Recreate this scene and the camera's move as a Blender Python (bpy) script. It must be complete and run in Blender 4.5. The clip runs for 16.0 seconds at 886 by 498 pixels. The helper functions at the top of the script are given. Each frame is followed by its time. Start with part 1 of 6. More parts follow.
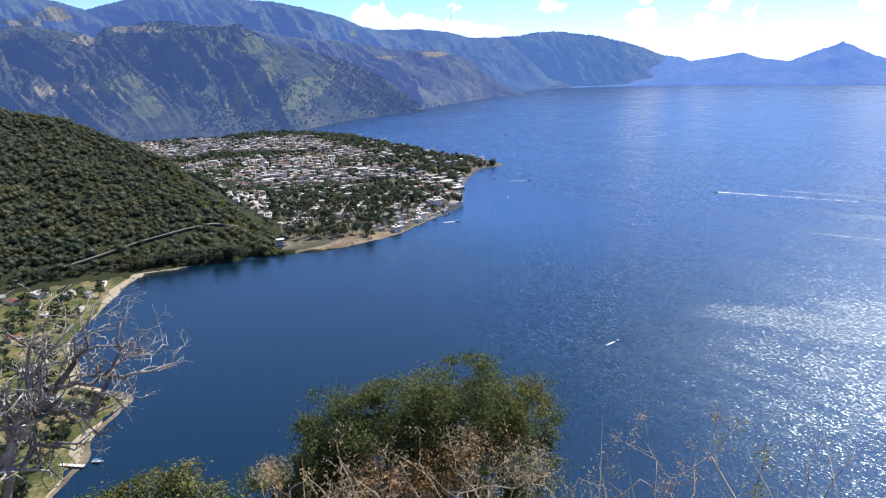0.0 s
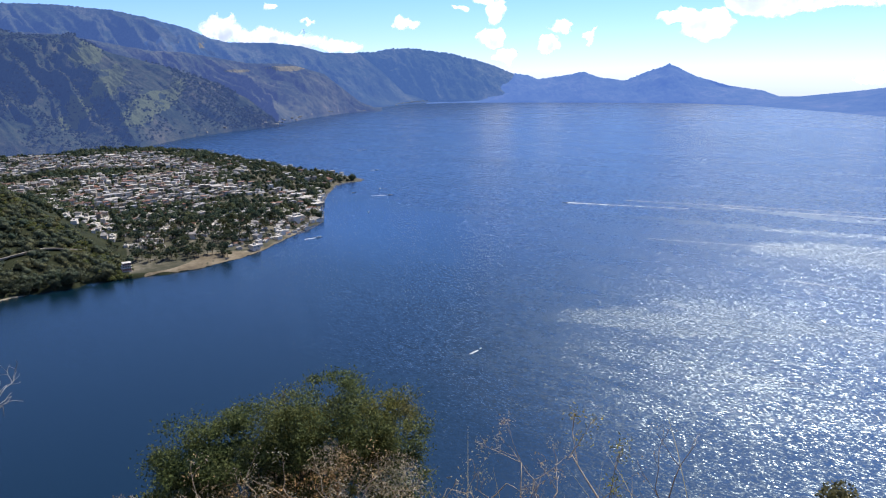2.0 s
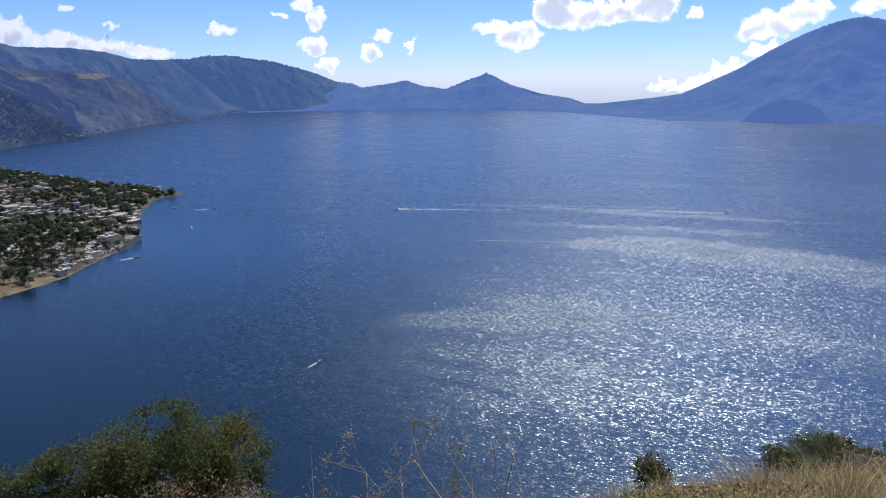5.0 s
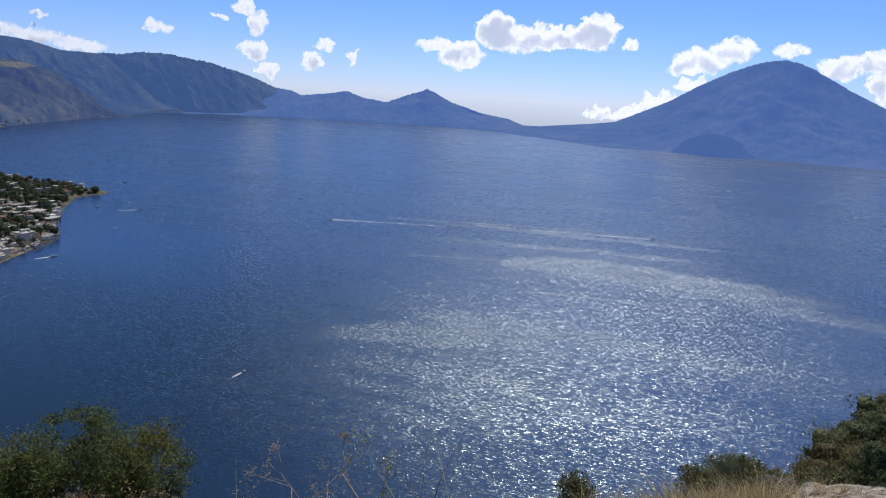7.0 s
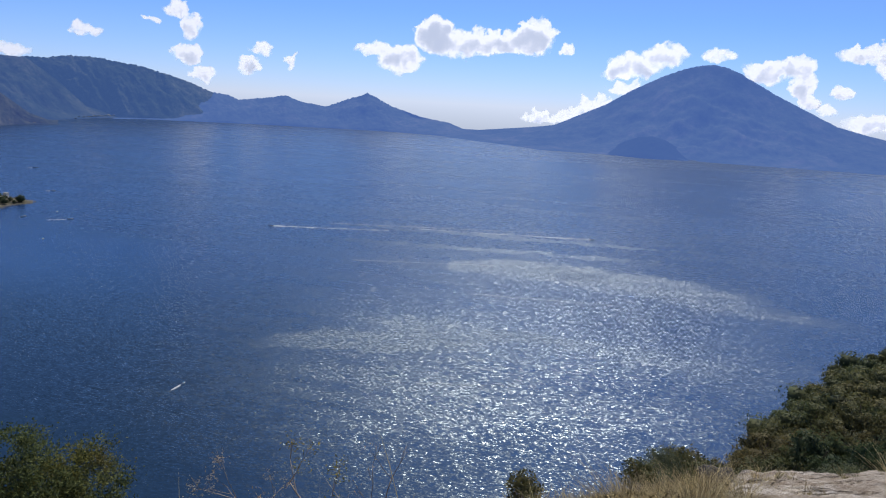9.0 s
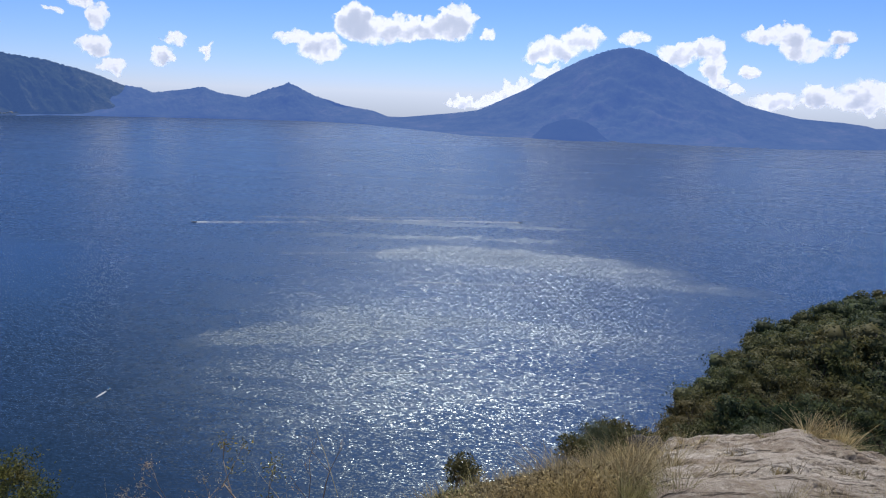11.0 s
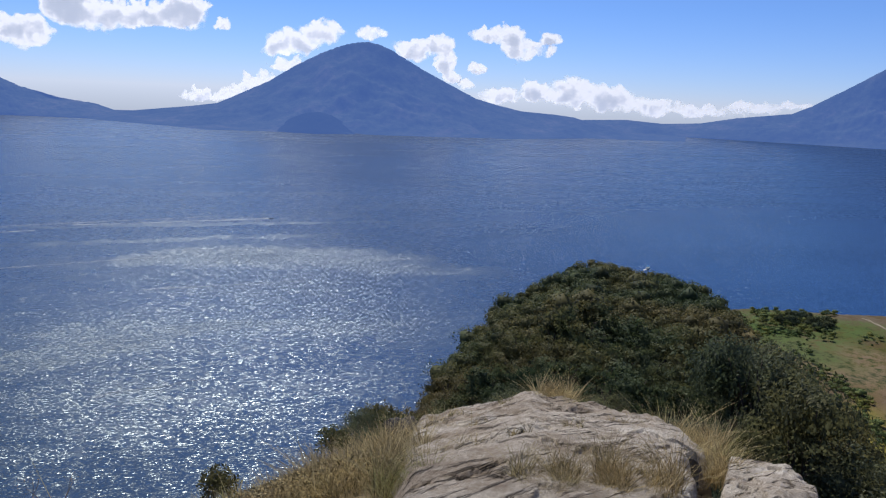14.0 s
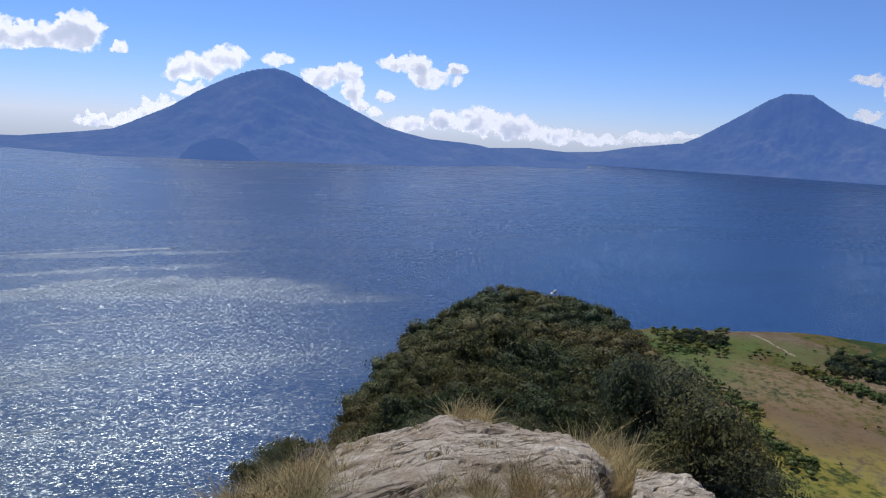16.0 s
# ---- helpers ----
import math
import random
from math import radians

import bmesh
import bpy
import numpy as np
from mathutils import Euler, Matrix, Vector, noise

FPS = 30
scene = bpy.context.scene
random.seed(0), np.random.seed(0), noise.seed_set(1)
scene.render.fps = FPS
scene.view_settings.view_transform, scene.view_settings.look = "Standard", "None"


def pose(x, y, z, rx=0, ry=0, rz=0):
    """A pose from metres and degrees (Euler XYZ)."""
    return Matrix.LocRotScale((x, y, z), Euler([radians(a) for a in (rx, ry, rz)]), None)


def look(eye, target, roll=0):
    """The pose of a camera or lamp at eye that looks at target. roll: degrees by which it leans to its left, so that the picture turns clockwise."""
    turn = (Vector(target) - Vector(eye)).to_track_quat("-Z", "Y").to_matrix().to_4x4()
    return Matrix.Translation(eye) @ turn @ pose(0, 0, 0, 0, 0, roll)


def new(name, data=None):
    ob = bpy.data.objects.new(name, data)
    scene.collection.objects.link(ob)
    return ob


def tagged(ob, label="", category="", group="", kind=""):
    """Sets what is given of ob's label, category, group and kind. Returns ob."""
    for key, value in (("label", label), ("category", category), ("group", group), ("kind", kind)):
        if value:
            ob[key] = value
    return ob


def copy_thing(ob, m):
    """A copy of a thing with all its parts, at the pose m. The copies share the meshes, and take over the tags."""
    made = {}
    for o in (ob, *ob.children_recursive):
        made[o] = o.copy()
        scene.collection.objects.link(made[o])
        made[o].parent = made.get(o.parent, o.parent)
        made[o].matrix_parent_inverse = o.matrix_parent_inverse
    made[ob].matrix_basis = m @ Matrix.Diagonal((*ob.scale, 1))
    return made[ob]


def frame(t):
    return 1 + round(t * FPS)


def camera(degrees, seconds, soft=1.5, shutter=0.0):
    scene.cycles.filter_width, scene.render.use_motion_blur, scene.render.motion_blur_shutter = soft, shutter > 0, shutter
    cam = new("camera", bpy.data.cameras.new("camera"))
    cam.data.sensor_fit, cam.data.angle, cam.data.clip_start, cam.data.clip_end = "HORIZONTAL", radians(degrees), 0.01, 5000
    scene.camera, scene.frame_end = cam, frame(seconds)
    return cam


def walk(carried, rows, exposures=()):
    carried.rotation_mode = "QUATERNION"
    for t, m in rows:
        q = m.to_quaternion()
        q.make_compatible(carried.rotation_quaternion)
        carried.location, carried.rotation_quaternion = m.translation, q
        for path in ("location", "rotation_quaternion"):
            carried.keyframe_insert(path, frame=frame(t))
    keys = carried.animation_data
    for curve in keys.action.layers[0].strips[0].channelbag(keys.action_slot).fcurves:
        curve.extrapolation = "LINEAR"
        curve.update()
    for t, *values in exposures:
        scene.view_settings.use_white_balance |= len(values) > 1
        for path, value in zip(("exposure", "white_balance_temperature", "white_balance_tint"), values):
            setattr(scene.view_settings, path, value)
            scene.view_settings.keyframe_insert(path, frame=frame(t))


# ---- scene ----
cam = camera(64.93, 16.0, 1.2)
PATH = [
    (0, -0.011, 0.013, 174.978, 74.714, 1.450, 0.013),
    (0.5, -0.011, -0.015, 174.982, 75.077, 0.897, -3.894),
    (1, -0.002, 0.031, 174.977, 74.729, 0.863, -7.193),
    (1.5, 0.009, 0.048, 174.963, 75.816, 0.532, -8.791),
    (2, 0.023, 0.089, 174.934, 75.724, 0.550, -11.404),
    (2.5, 0.014, 0.085, 174.938, 75.921, 1.669, -13.731),
    (3, 0.026, 0.093, 174.935, 75.626, 1.601, -13.762),
    (3.5, 0.063, 0.188, 174.885, 75.656, 1.576, -16.674),
    (4, 0.055, 0.130, 174.920, 75.904, 0.971, -19.351),
    (4.5, 0.016, 0.056, 174.967, 76.347, 2.322, -21.946),
    (5, 0.001, -0.019, 175.027, 76.262, 0.385, -25.399),
    (5.2, 0.007, 0.009, 175.014, 75.882, 0.086, -26.524),
    (7.3, -0.065, -0.018, 175.036, 78.088, -3.534, -30.724),
    (7.5, -0.074, -0.018, 175.038, 79.026, -3.367, -31.170),
    (8, -0.094, -0.020, 175.030, 79.513, -3.140, -32.974),
    (8.2, -0.086, -0.020, 175.029, 79.422, -3.135, -33.490),
    (10.3, -0.043, 0.001, 175.013, 76.324, -2.602, -38.009),
    (10.5, -0.034, 0.003, 175.011, 76.774, -2.231, -38.909),
    (11, -0.038, -0.017, 175.021, 77.407, -1.883, -41.046),
    (11.5, -0.001, -0.027, 175.017, 78.880, -1.594, -43.430),
    (12, 0.038, -0.018, 175.014, 79.036, -1.319, -44.311),
    (12.5, 0.033, -0.056, 175.021, 78.437, -1.257, -45.942),
    (13, 0.076, -0.058, 175.027, 77.859, -1.417, -51.445),
    (13.5, 0.068, -0.092, 175.050, 77.980, -2.275, -55.901),
    (14, 0.057, -0.081, 175.032, 77.605, -2.315, -61.472),
    (14.5, 0.032, -0.061, 175.030, 77.374, -1.943, -64.086),
    (15, -0.002, -0.064, 175.031, 77.904, -2.985, -65.912),
    (15.5, -0.021, -0.071, 175.041, 78.599, -2.338, -67.469),
    (16, -0.037, -0.091, 175.038, 80.135, -2.850, -68.858),
]
walk(cam, [(r[0], pose(*r[1:])) for r in PATH],
     [(0, 1.05), (1.5, 0.80), (2.5, 0.58), (3.5, 0.42), (5.0, 0.20), (8.0, -0.02), (10.5, 0.04), (12.0, -0.10), (16.0, -0.05)])

# ---- sky, sun and exposure ----
EYE = 175.0
SUN_AZ, SUN_EL = 45, 54
world = bpy.data.worlds.new("sky")
scene.world = world
world.use_nodes = True
wn = world.node_tree
sky_tex = wn.nodes.new("ShaderNodeTexSky")
sky_tex.sky_type = "NISHITA"
sky_tex.sun_disc = False
sky_tex.sun_elevation = radians(SUN_EL)
sky_tex.sun_rotation = radians(SUN_AZ)
sky_tex.altitude = 1500
sky_tex.air_density, sky_tex.dust_density, sky_tex.ozone_density = 1.0, 0.05, 2.2
clear_air = wn.nodes.new("ShaderNodeMix")
clear_air.data_type, clear_air.blend_type = "RGBA", "MULTIPLY"
clear_air.inputs[0].default_value = 1.0
# clear mountain air: a little bluer towards the horizon than the model's
way, split, height = wn.nodes.new("ShaderNodeTexCoord"), wn.nodes.new("ShaderNodeSeparateXYZ"), wn.nodes.new("ShaderNodeValToRGB")
height.color_ramp.elements[0].position, height.color_ramp.elements[0].color = 0.0, (0.67, 0.79, 1.32, 1)
height.color_ramp.elements[1].position, height.color_ramp.elements[1].color = 0.35, (0.80, 0.885, 1.19, 1)
height.color_ramp.elements.new(0.12).color = (0.58, 0.80, 1.31, 1)
wn.links.new(way.outputs["Generated"], split.inputs[0])
wn.links.new(split.outputs[2], height.inputs[0])
wn.links.new(height.outputs[0], clear_air.inputs[7])
wn.links.new(sky_tex.outputs[0], clear_air.inputs[6])
wn.links.new(clear_air.outputs[2], wn.nodes["Background"].inputs[0])
wn.nodes["Background"].inputs[1].default_value = 0.092
sun = new("sun", bpy.data.lights.new("sun", "SUN"))
sun.data.energy, sun.data.angle, sun.data.color = 4.2, radians(0.5), (1.0, 0.96, 0.89)
sun.matrix_world = look((0, 0, 0), (-math.sin(radians(SUN_AZ)) * math.cos(radians(SUN_EL)), -math.cos(radians(SUN_AZ)) * math.cos(radians(SUN_EL)), -math.sin(radians(SUN_EL))))

# ---- materials ----
def material(name, rough=0.9, spec=0.2):
    m = bpy.data.materials.new(name)
    m.use_nodes = True
    p = m.node_tree.nodes["Principled BSDF"]
    p.inputs["Roughness"].default_value = rough
    p.inputs["Specular IOR Level"].default_value = spec
    return m, m.node_tree.nodes, m.node_tree.links, p


def noise_node(n, l, scale, detail=6, rough=0.6, coords="Object", stretch=(1, 1, 1), distortion=0.0, turn=None):
    tc, mp, nz = n.new("ShaderNodeTexCoord"), n.new("ShaderNodeMapping"), n.new("ShaderNodeTexNoise")
    mp.inputs["Scale"].default_value = stretch
    if turn is not None:
        mp.vector_type = "TEXTURE"
        mp.inputs["Scale"].default_value = [1 / v for v in stretch]
        mp.inputs["Rotation"].default_value = (0, 0, radians(turn))
    nz.inputs["Scale"].default_value, nz.inputs["Detail"].default_value, nz.inputs["Roughness"].default_value = scale, detail, rough
    nz.inputs["Distortion"].default_value = distortion
    l.new(tc.outputs[coords], mp.inputs[0])
    l.new(mp.outputs[0], nz.inputs["Vector"])
    return nz.outputs["Fac"]


def ramp(n, l, fac, stops):
    r = n.new("ShaderNodeValToRGB")
    while len(r.color_ramp.elements) < len(stops):
        r.color_ramp.elements.new(0.5)
    for e, (at, c) in zip(r.color_ramp.elements, stops):
        e.position, e.color = at, (*c, 1)
    l.new(fac, r.inputs[0])
    return r.outputs[0]


def mix(n, l, fac, a, b, how="MIX"):
    m = n.new("ShaderNodeMix")
    m.data_type, m.blend_type = "RGBA", how
    for sock, v in ((m.inputs[0], fac), (m.inputs[6], a), (m.inputs[7], b)):
        if hasattr(v, "links"):
            l.new(v, sock)
        else:
            sock.default_value = v if isinstance(v, float) else (*v, 1)
    return m.outputs[2]


def bump(n, l, p, height, strength, distance):
    b = n.new("ShaderNodeBump")
    b.inputs["Strength"].default_value, b.inputs["Distance"].default_value = strength, distance
    l.new(height, b.inputs["Height"])
    l.new(b.outputs[0], p.inputs["Normal"])


def math_node(n, l, op, a, b):
    m = n.new("ShaderNodeMath")
    m.operation = op
    for sock, v in zip(m.inputs, (a, b)):
        if hasattr(v, "links"):
            l.new(v, sock)
        else:
            sock.default_value = v
    return m.outputs[0]


def earth(name, stops, scale, fine, relief=0.3, depth=0.1, rough=0.95):
    """Two scales of colour noise with relief, for soil, sand, forest floor and slopes."""
    m, n, l, p = material(name, rough, 0.1)
    big, small = noise_node(n, l, scale, 8), noise_node(n, l, fine, 6, 0.7)
    c = ramp(n, l, math_node(n, l, "ADD", math_node(n, l, "MULTIPLY", big, 0.65), math_node(n, l, "MULTIPLY", small, 0.35)), stops)
    l.new(c, p.inputs["Base Color"])
    bump(n, l, p, small, relief, depth)
    return m


# how leaves differ from plant to plant or patch to patch
TONES = [(0.0, (0.55, 0.70, 0.66)), (0.45, (1.0, 1.0, 1.0)), (0.8, (1.40, 1.15, 0.82)), (1.0, (1.7, 1.25, 0.9))]
DRY_TONES = [(0.0, (0.50, 0.66, 0.36)), (0.30, (0.85, 0.93, 0.68)), (0.5, (1.0, 1.0, 0.95)), (0.75, (1.0, 0.92, 0.82)), (1.0, (1.25, 1.2, 1.0))]


HILL_TONES = [(0.0, (0.60, 0.74, 0.72)), (0.5, (1.0, 1.0, 1.0)), (0.82, (1.28, 1.08, 0.84)), (1.0, (1.55, 1.18, 0.84))]
KNOLL_TONES = [(0.0, (0.55, 0.72, 0.60)), (0.32, (0.88, 1.0, 0.80)), (0.52, (1.25, 1.12, 0.80)), (0.75, (1.4, 1.12, 0.82)), (1.0, (1.6, 1.16, 0.88))]


def leafy(name, dark, light, dry=None, translucent=0.35, dry_share=0.25, by_place=0.0, tones=TONES, rough=0.8, gloss=0.08):
    """Leaves: each leaf a little different, some light let through."""
    m, n, l, p = material(name, rough, gloss)
    g, o = n.new("ShaderNodeNewGeometry"), n.new("ShaderNodeObjectInfo")
    c = ramp(n, l, g.outputs["Random Per Island"], [(0.0, dark), (0.75, light), (1.0, tuple(1.25 * v for v in light))])
    vary = o.outputs["Random"]
    if by_place:
        patch = n.new("ShaderNodeTexNoise")
        patch.inputs["Scale"].default_value, patch.inputs["Detail"].default_value = by_place, 4
        l.new(g.outputs["Position"], patch.inputs["Vector"])
        vary = ramp(n, l, patch.outputs["Fac"], [(0.28, (0, 0, 0)), (0.66, (0.95,) * 3)])
    tone = ramp(n, l, vary, tones)
    c = mix(n, l, 1.0, c, tone, "MULTIPLY")
    if dry:
        patch = ramp(n, l, noise_node(n, l, 0.45, 3), [(0.5 - dry_share * 0.4, (0, 0, 0)), (0.72, (1, 1, 1))])
        c = mix(n, l, patch, c, dry)
    l.new(c, p.inputs["Base Color"])
    t, s = n.new("ShaderNodeBsdfTranslucent"), n.new("ShaderNodeMixShader")
    l.new(c, t.inputs[0])
    s.inputs[0].default_value = translucent
    l.new(p.outputs[0], s.inputs[1])
    l.new(t.outputs[0], s.inputs[2])
    l.new(s.outputs[0], n["Material Output"].inputs[0])
    return m


def painted(name, colour, rough=0.7, wear=0.25, scale=0.6):
    m, n, l, p = material(name, rough, 0.3)
    f = noise_node(n, l, scale, 5, 0.65)
    o = n.new("ShaderNodeNewGeometry")
    c = ramp(n, l, f, [(0.25, tuple(v * (1 - wear) for v in colour)), (0.7, colour)])
    tone = ramp(n, l, o.outputs["Random Per Island"], [(0.0, (0.32, 0.30, 0.28)), (0.35, (0.55, 0.52, 0.49)), (0.75, (0.80, 0.78, 0.75)), (1.0, (1.1, 1.08, 1.06))])
    l.new(mix(n, l, 1.0, c, tone, "MULTIPLY"), p.inputs["Base Color"])
    return m


def far_wood(name, stops, scale, fine, haze_glow, amount, relief=0.6):
    """Distant wooded slopes of the far backdrop; emission adds their blue haze as a glow in the material."""
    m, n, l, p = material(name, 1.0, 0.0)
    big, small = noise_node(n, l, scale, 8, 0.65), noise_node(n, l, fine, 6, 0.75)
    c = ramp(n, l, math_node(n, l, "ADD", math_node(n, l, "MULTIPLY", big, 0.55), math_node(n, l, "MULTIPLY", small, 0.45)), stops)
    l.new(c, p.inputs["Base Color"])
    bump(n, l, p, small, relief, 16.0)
    # haze painted in: the slope itself gives off this blue
    p.inputs["Emission Color"].default_value = (*haze_glow, 1)
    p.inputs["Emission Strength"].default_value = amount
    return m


# breezes on the lake: bearing, distance, half width and half depth in metres, strength, sharpness of the edge
GUSTS = ((38, 560, 400, 370, 0.21, 1.8), (23, 400, 150, 110, 0.24, 1.6), (34, 440, 110, 50, 0.14, 1.5), (43, 755, 110, 50, 1.10, 3.2), (52, 740, 140, 54, 0.82, 2.0), (60, 695, 120, 26, 0.60, 1.8), (30, 494, 105, 24, 1.05, 2.3), (39, 524, 105, 24, 1.0, 2.3),
         (51, 512, 150, 32, 0.36, 1.5), (47, 400, 130, 34, 0.24, 1.6), (34, 365, 80, 22, 0.26, 1.6), (40, 850, 220, 12, 0.75, 1.8), (43, 940, 280, 11, 0.75, 1.8), (50, 150, 450, 340, -0.60, 1.3),
         (42, 1900, 1500, 780, -0.12, 2.2), (-14, 700, 440, 520, -0.46, 2.2), (-22, 420, 260, 200, -0.2, 2.0), (100, 900, 620, 560, -0.30, 2.0))


def water_material():
    """Deep water under wind ripples: resolved wavelets tilt the surface, finer ones are its roughness."""
    m, n, l, p = material("lake_water", 0.30, 1.0)
    p.inputs["IOR"].default_value = 1.44
    # blue tint on the reflections stands in for haze over the far water
    p.inputs["Specular Tint"].default_value = (0.77, 0.94, 1.0, 1)
    deep = ramp(n, l, noise_node(n, l, 0.0022, 3), [(0.3, (0.0004, 0.020, 0.070)), (0.7, (0.0006, 0.029, 0.104))])
    # greener over the shelf along the west shore
    tc, mp, gr = n.new("ShaderNodeTexCoord"), n.new("ShaderNodeMapping"), n.new("ShaderNodeTexGradient")
    mp.vector_type, gr.gradient_type = "TEXTURE", "SPHERICAL"
    mp.inputs["Location"].default_value, mp.inputs["Scale"].default_value = (-190, 440, 0), (560, 460, 1000)
    l.new(tc.outputs["Object"], mp.inputs[0])
    l.new(mp.outputs[0], gr.inputs[0])
    shelf = math_node(n, l, "MINIMUM", math_node(n, l, "MULTIPLY", gr.outputs["Fac"], 2.0), 1.0)
    l.new(mix(n, l, shelf, deep, (0.0004, 0.0095, 0.017)), p.inputs["Base Color"])
    # how strongly the wind ruffles each stretch
    gust = noise_node(n, l, 0.008, 7, 0.65, stretch=(0.35, 1.6, 1), distortion=0.6, turn=-46)
    amount = ramp(n, l, gust, [(0.30, (0.70,) * 3), (0.50, (0.80,) * 3), (0.68, (0.94,) * 3)])
    g = n.new("ShaderNodeNewGeometry")
    warp, bend = n.new("ShaderNodeTexNoise"), n.new("ShaderNodeVectorMath")
    warp.inputs["Scale"].default_value, warp.inputs["Detail"].default_value = 0.014, 6
    warp.inputs["Roughness"].default_value = 0.65
    l.new(tc.outputs["Object"], warp.inputs["Vector"])
    bend.operation = "MULTIPLY_ADD"
    bend.inputs[1].default_value = (80, 80, 0)
    l.new(warp.outputs["Color"], bend.inputs[0])
    l.new(tc.outputs["Object"], bend.inputs[2])
    ragged = ramp(n, l, noise_node(n, l, 0.022, 8, 0.75, stretch=(0.4, 1.5, 1), distortion=0.5, turn=-46), [(0.36, (0.35,) * 3), (0.60, (1.25,) * 3)])
    for az, r, w, h, f, steep in GUSTS:
        mp, gr = n.new("ShaderNodeMapping"), n.new("ShaderNodeTexGradient")
        mp.vector_type, gr.gradient_type = "TEXTURE", "SPHERICAL"
        mp.inputs["Location"].default_value = (r * math.sin(radians(az)) + 40, r * math.cos(radians(az)) + 40, 0)
        mp.inputs["Rotation"].default_value = (0, 0, radians(-az))
        mp.inputs["Scale"].default_value = (w, h, 1000)
        l.new(bend.outputs[0], mp.inputs[0])
        l.new(mp.outputs[0], gr.inputs[0])
        blown = math_node(n, l, "MINIMUM", math_node(n, l, "MULTIPLY", gr.outputs["Fac"], steep), 1.0)
        if f > 0:
            blown = math_node(n, l, "MULTIPLY", blown, ragged)
        amount = math_node(n, l, "ADD", amount, math_node(n, l, "MULTIPLY", blown, f))
    amount = math_node(n, l, "MULTIPLY", amount, ramp(n, l, noise_node(n, l, 0.13, 5, 0.75, stretch=(0.8, 1.3, 1), turn=-46), [(0.36, (0.82,) * 3), (0.62, (1.16,) * 3)]))
    # finest ripples, more of them where it blows
    rough = n.new("ShaderNodeMapRange")
    for k, v in enumerate((0.4, 2.0, 0.22, 0.42), 1):
        rough.inputs[k].default_value = v
    l.new(amount, rough.inputs[0])
    l.new(rough.outputs[0], p.inputs["Roughness"])
    # wavelets: size, slope
    total = None
    for scale, weight in ((0.6, 0.34), (1.3, 0.92), (2.6, 0.98)):
        mp, nz = n.new("ShaderNodeMapping"), n.new("ShaderNodeTexNoise")
        mp.vector_type = "TEXTURE"
        mp.inputs["Scale"].default_value = (2.6, 1.0, 1.0)
        mp.inputs["Rotation"].default_value = (0, 0, radians(-46))
        nz.inputs["Scale"].default_value, nz.inputs["Detail"].default_value = scale, 1
        l.new(tc.outputs["Object"], mp.inputs[0])
        l.new(mp.outputs[0], nz.inputs["Vector"])
        sub, mul = n.new("ShaderNodeVectorMath"), n.new("ShaderNodeVectorMath")
        sub.operation, mul.operation = "SUBTRACT", "MULTIPLY"
        sub.inputs[1].default_value = (0.5, 0.5, 0.5)
        mul.inputs[1].default_value = (weight * 0.66, weight, 0)
        l.new(nz.outputs["Color"], sub.inputs[0])
        l.new(sub.outputs[0], mul.inputs[0])
        if total:
            add = n.new("ShaderNodeVectorMath")
            l.new(total, add.inputs[0])
            l.new(mul.outputs[0], add.inputs[1])
            total = add.outputs[0]
        else:
            total = mul.outputs[0]
    sc, add, norm = n.new("ShaderNodeVectorMath"), n.new("ShaderNodeVectorMath"), n.new("ShaderNodeVectorMath")
    sc.operation, norm.operation = "MULTIPLY", "NORMALIZE"
    # long crests: the slopes lie mostly along the wind
    turn = n.new("ShaderNodeVectorRotate")
    turn.rotation_type = "Z_AXIS"
    turn.inputs["Angle"].default_value = radians(-46)
    l.new(total, turn.inputs["Vector"])
    l.new(turn.outputs[0], sc.inputs[0])
    l.new(amount, sc.inputs[1])
    l.new(sc.outputs[0], add.inputs[0])
    l.new(g.outputs["Normal"], add.inputs[1])
    l.new(add.outputs[0], norm.inputs[0])
    l.new(norm.outputs[0], p.inputs["Normal"])
    return m


WATER = water_material()
SOIL = earth("hillside_soil", [(0.3, (0.09, 0.065, 0.035)), (0.55, (0.17, 0.13, 0.07)), (0.75, (0.24, 0.19, 0.11))], 0.4, 6.0)
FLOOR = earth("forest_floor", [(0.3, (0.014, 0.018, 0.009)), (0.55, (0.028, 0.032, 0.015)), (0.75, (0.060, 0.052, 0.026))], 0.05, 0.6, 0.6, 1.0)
SAND = earth("beach_sand", [(0.3, (0.20, 0.165, 0.115)), (0.7, (0.36, 0.31, 0.23))], 0.1, 1.5)
SHORE = earth("dry_town_shore", [(0.3, (0.06, 0.05, 0.038)), (0.5, (0.15, 0.12, 0.08)), (0.72, (0.30, 0.25, 0.18))], 0.06, 0.35)
LAWN = earth("lowland_grass", [(0.36, (0.025, 0.036, 0.013)), (0.48, (0.07, 0.075, 0.026)), (0.56, (0.16, 0.135, 0.07)), (0.66, (0.26, 0.21, 0.13))], 0.045, 0.5, 0.4, 0.5)


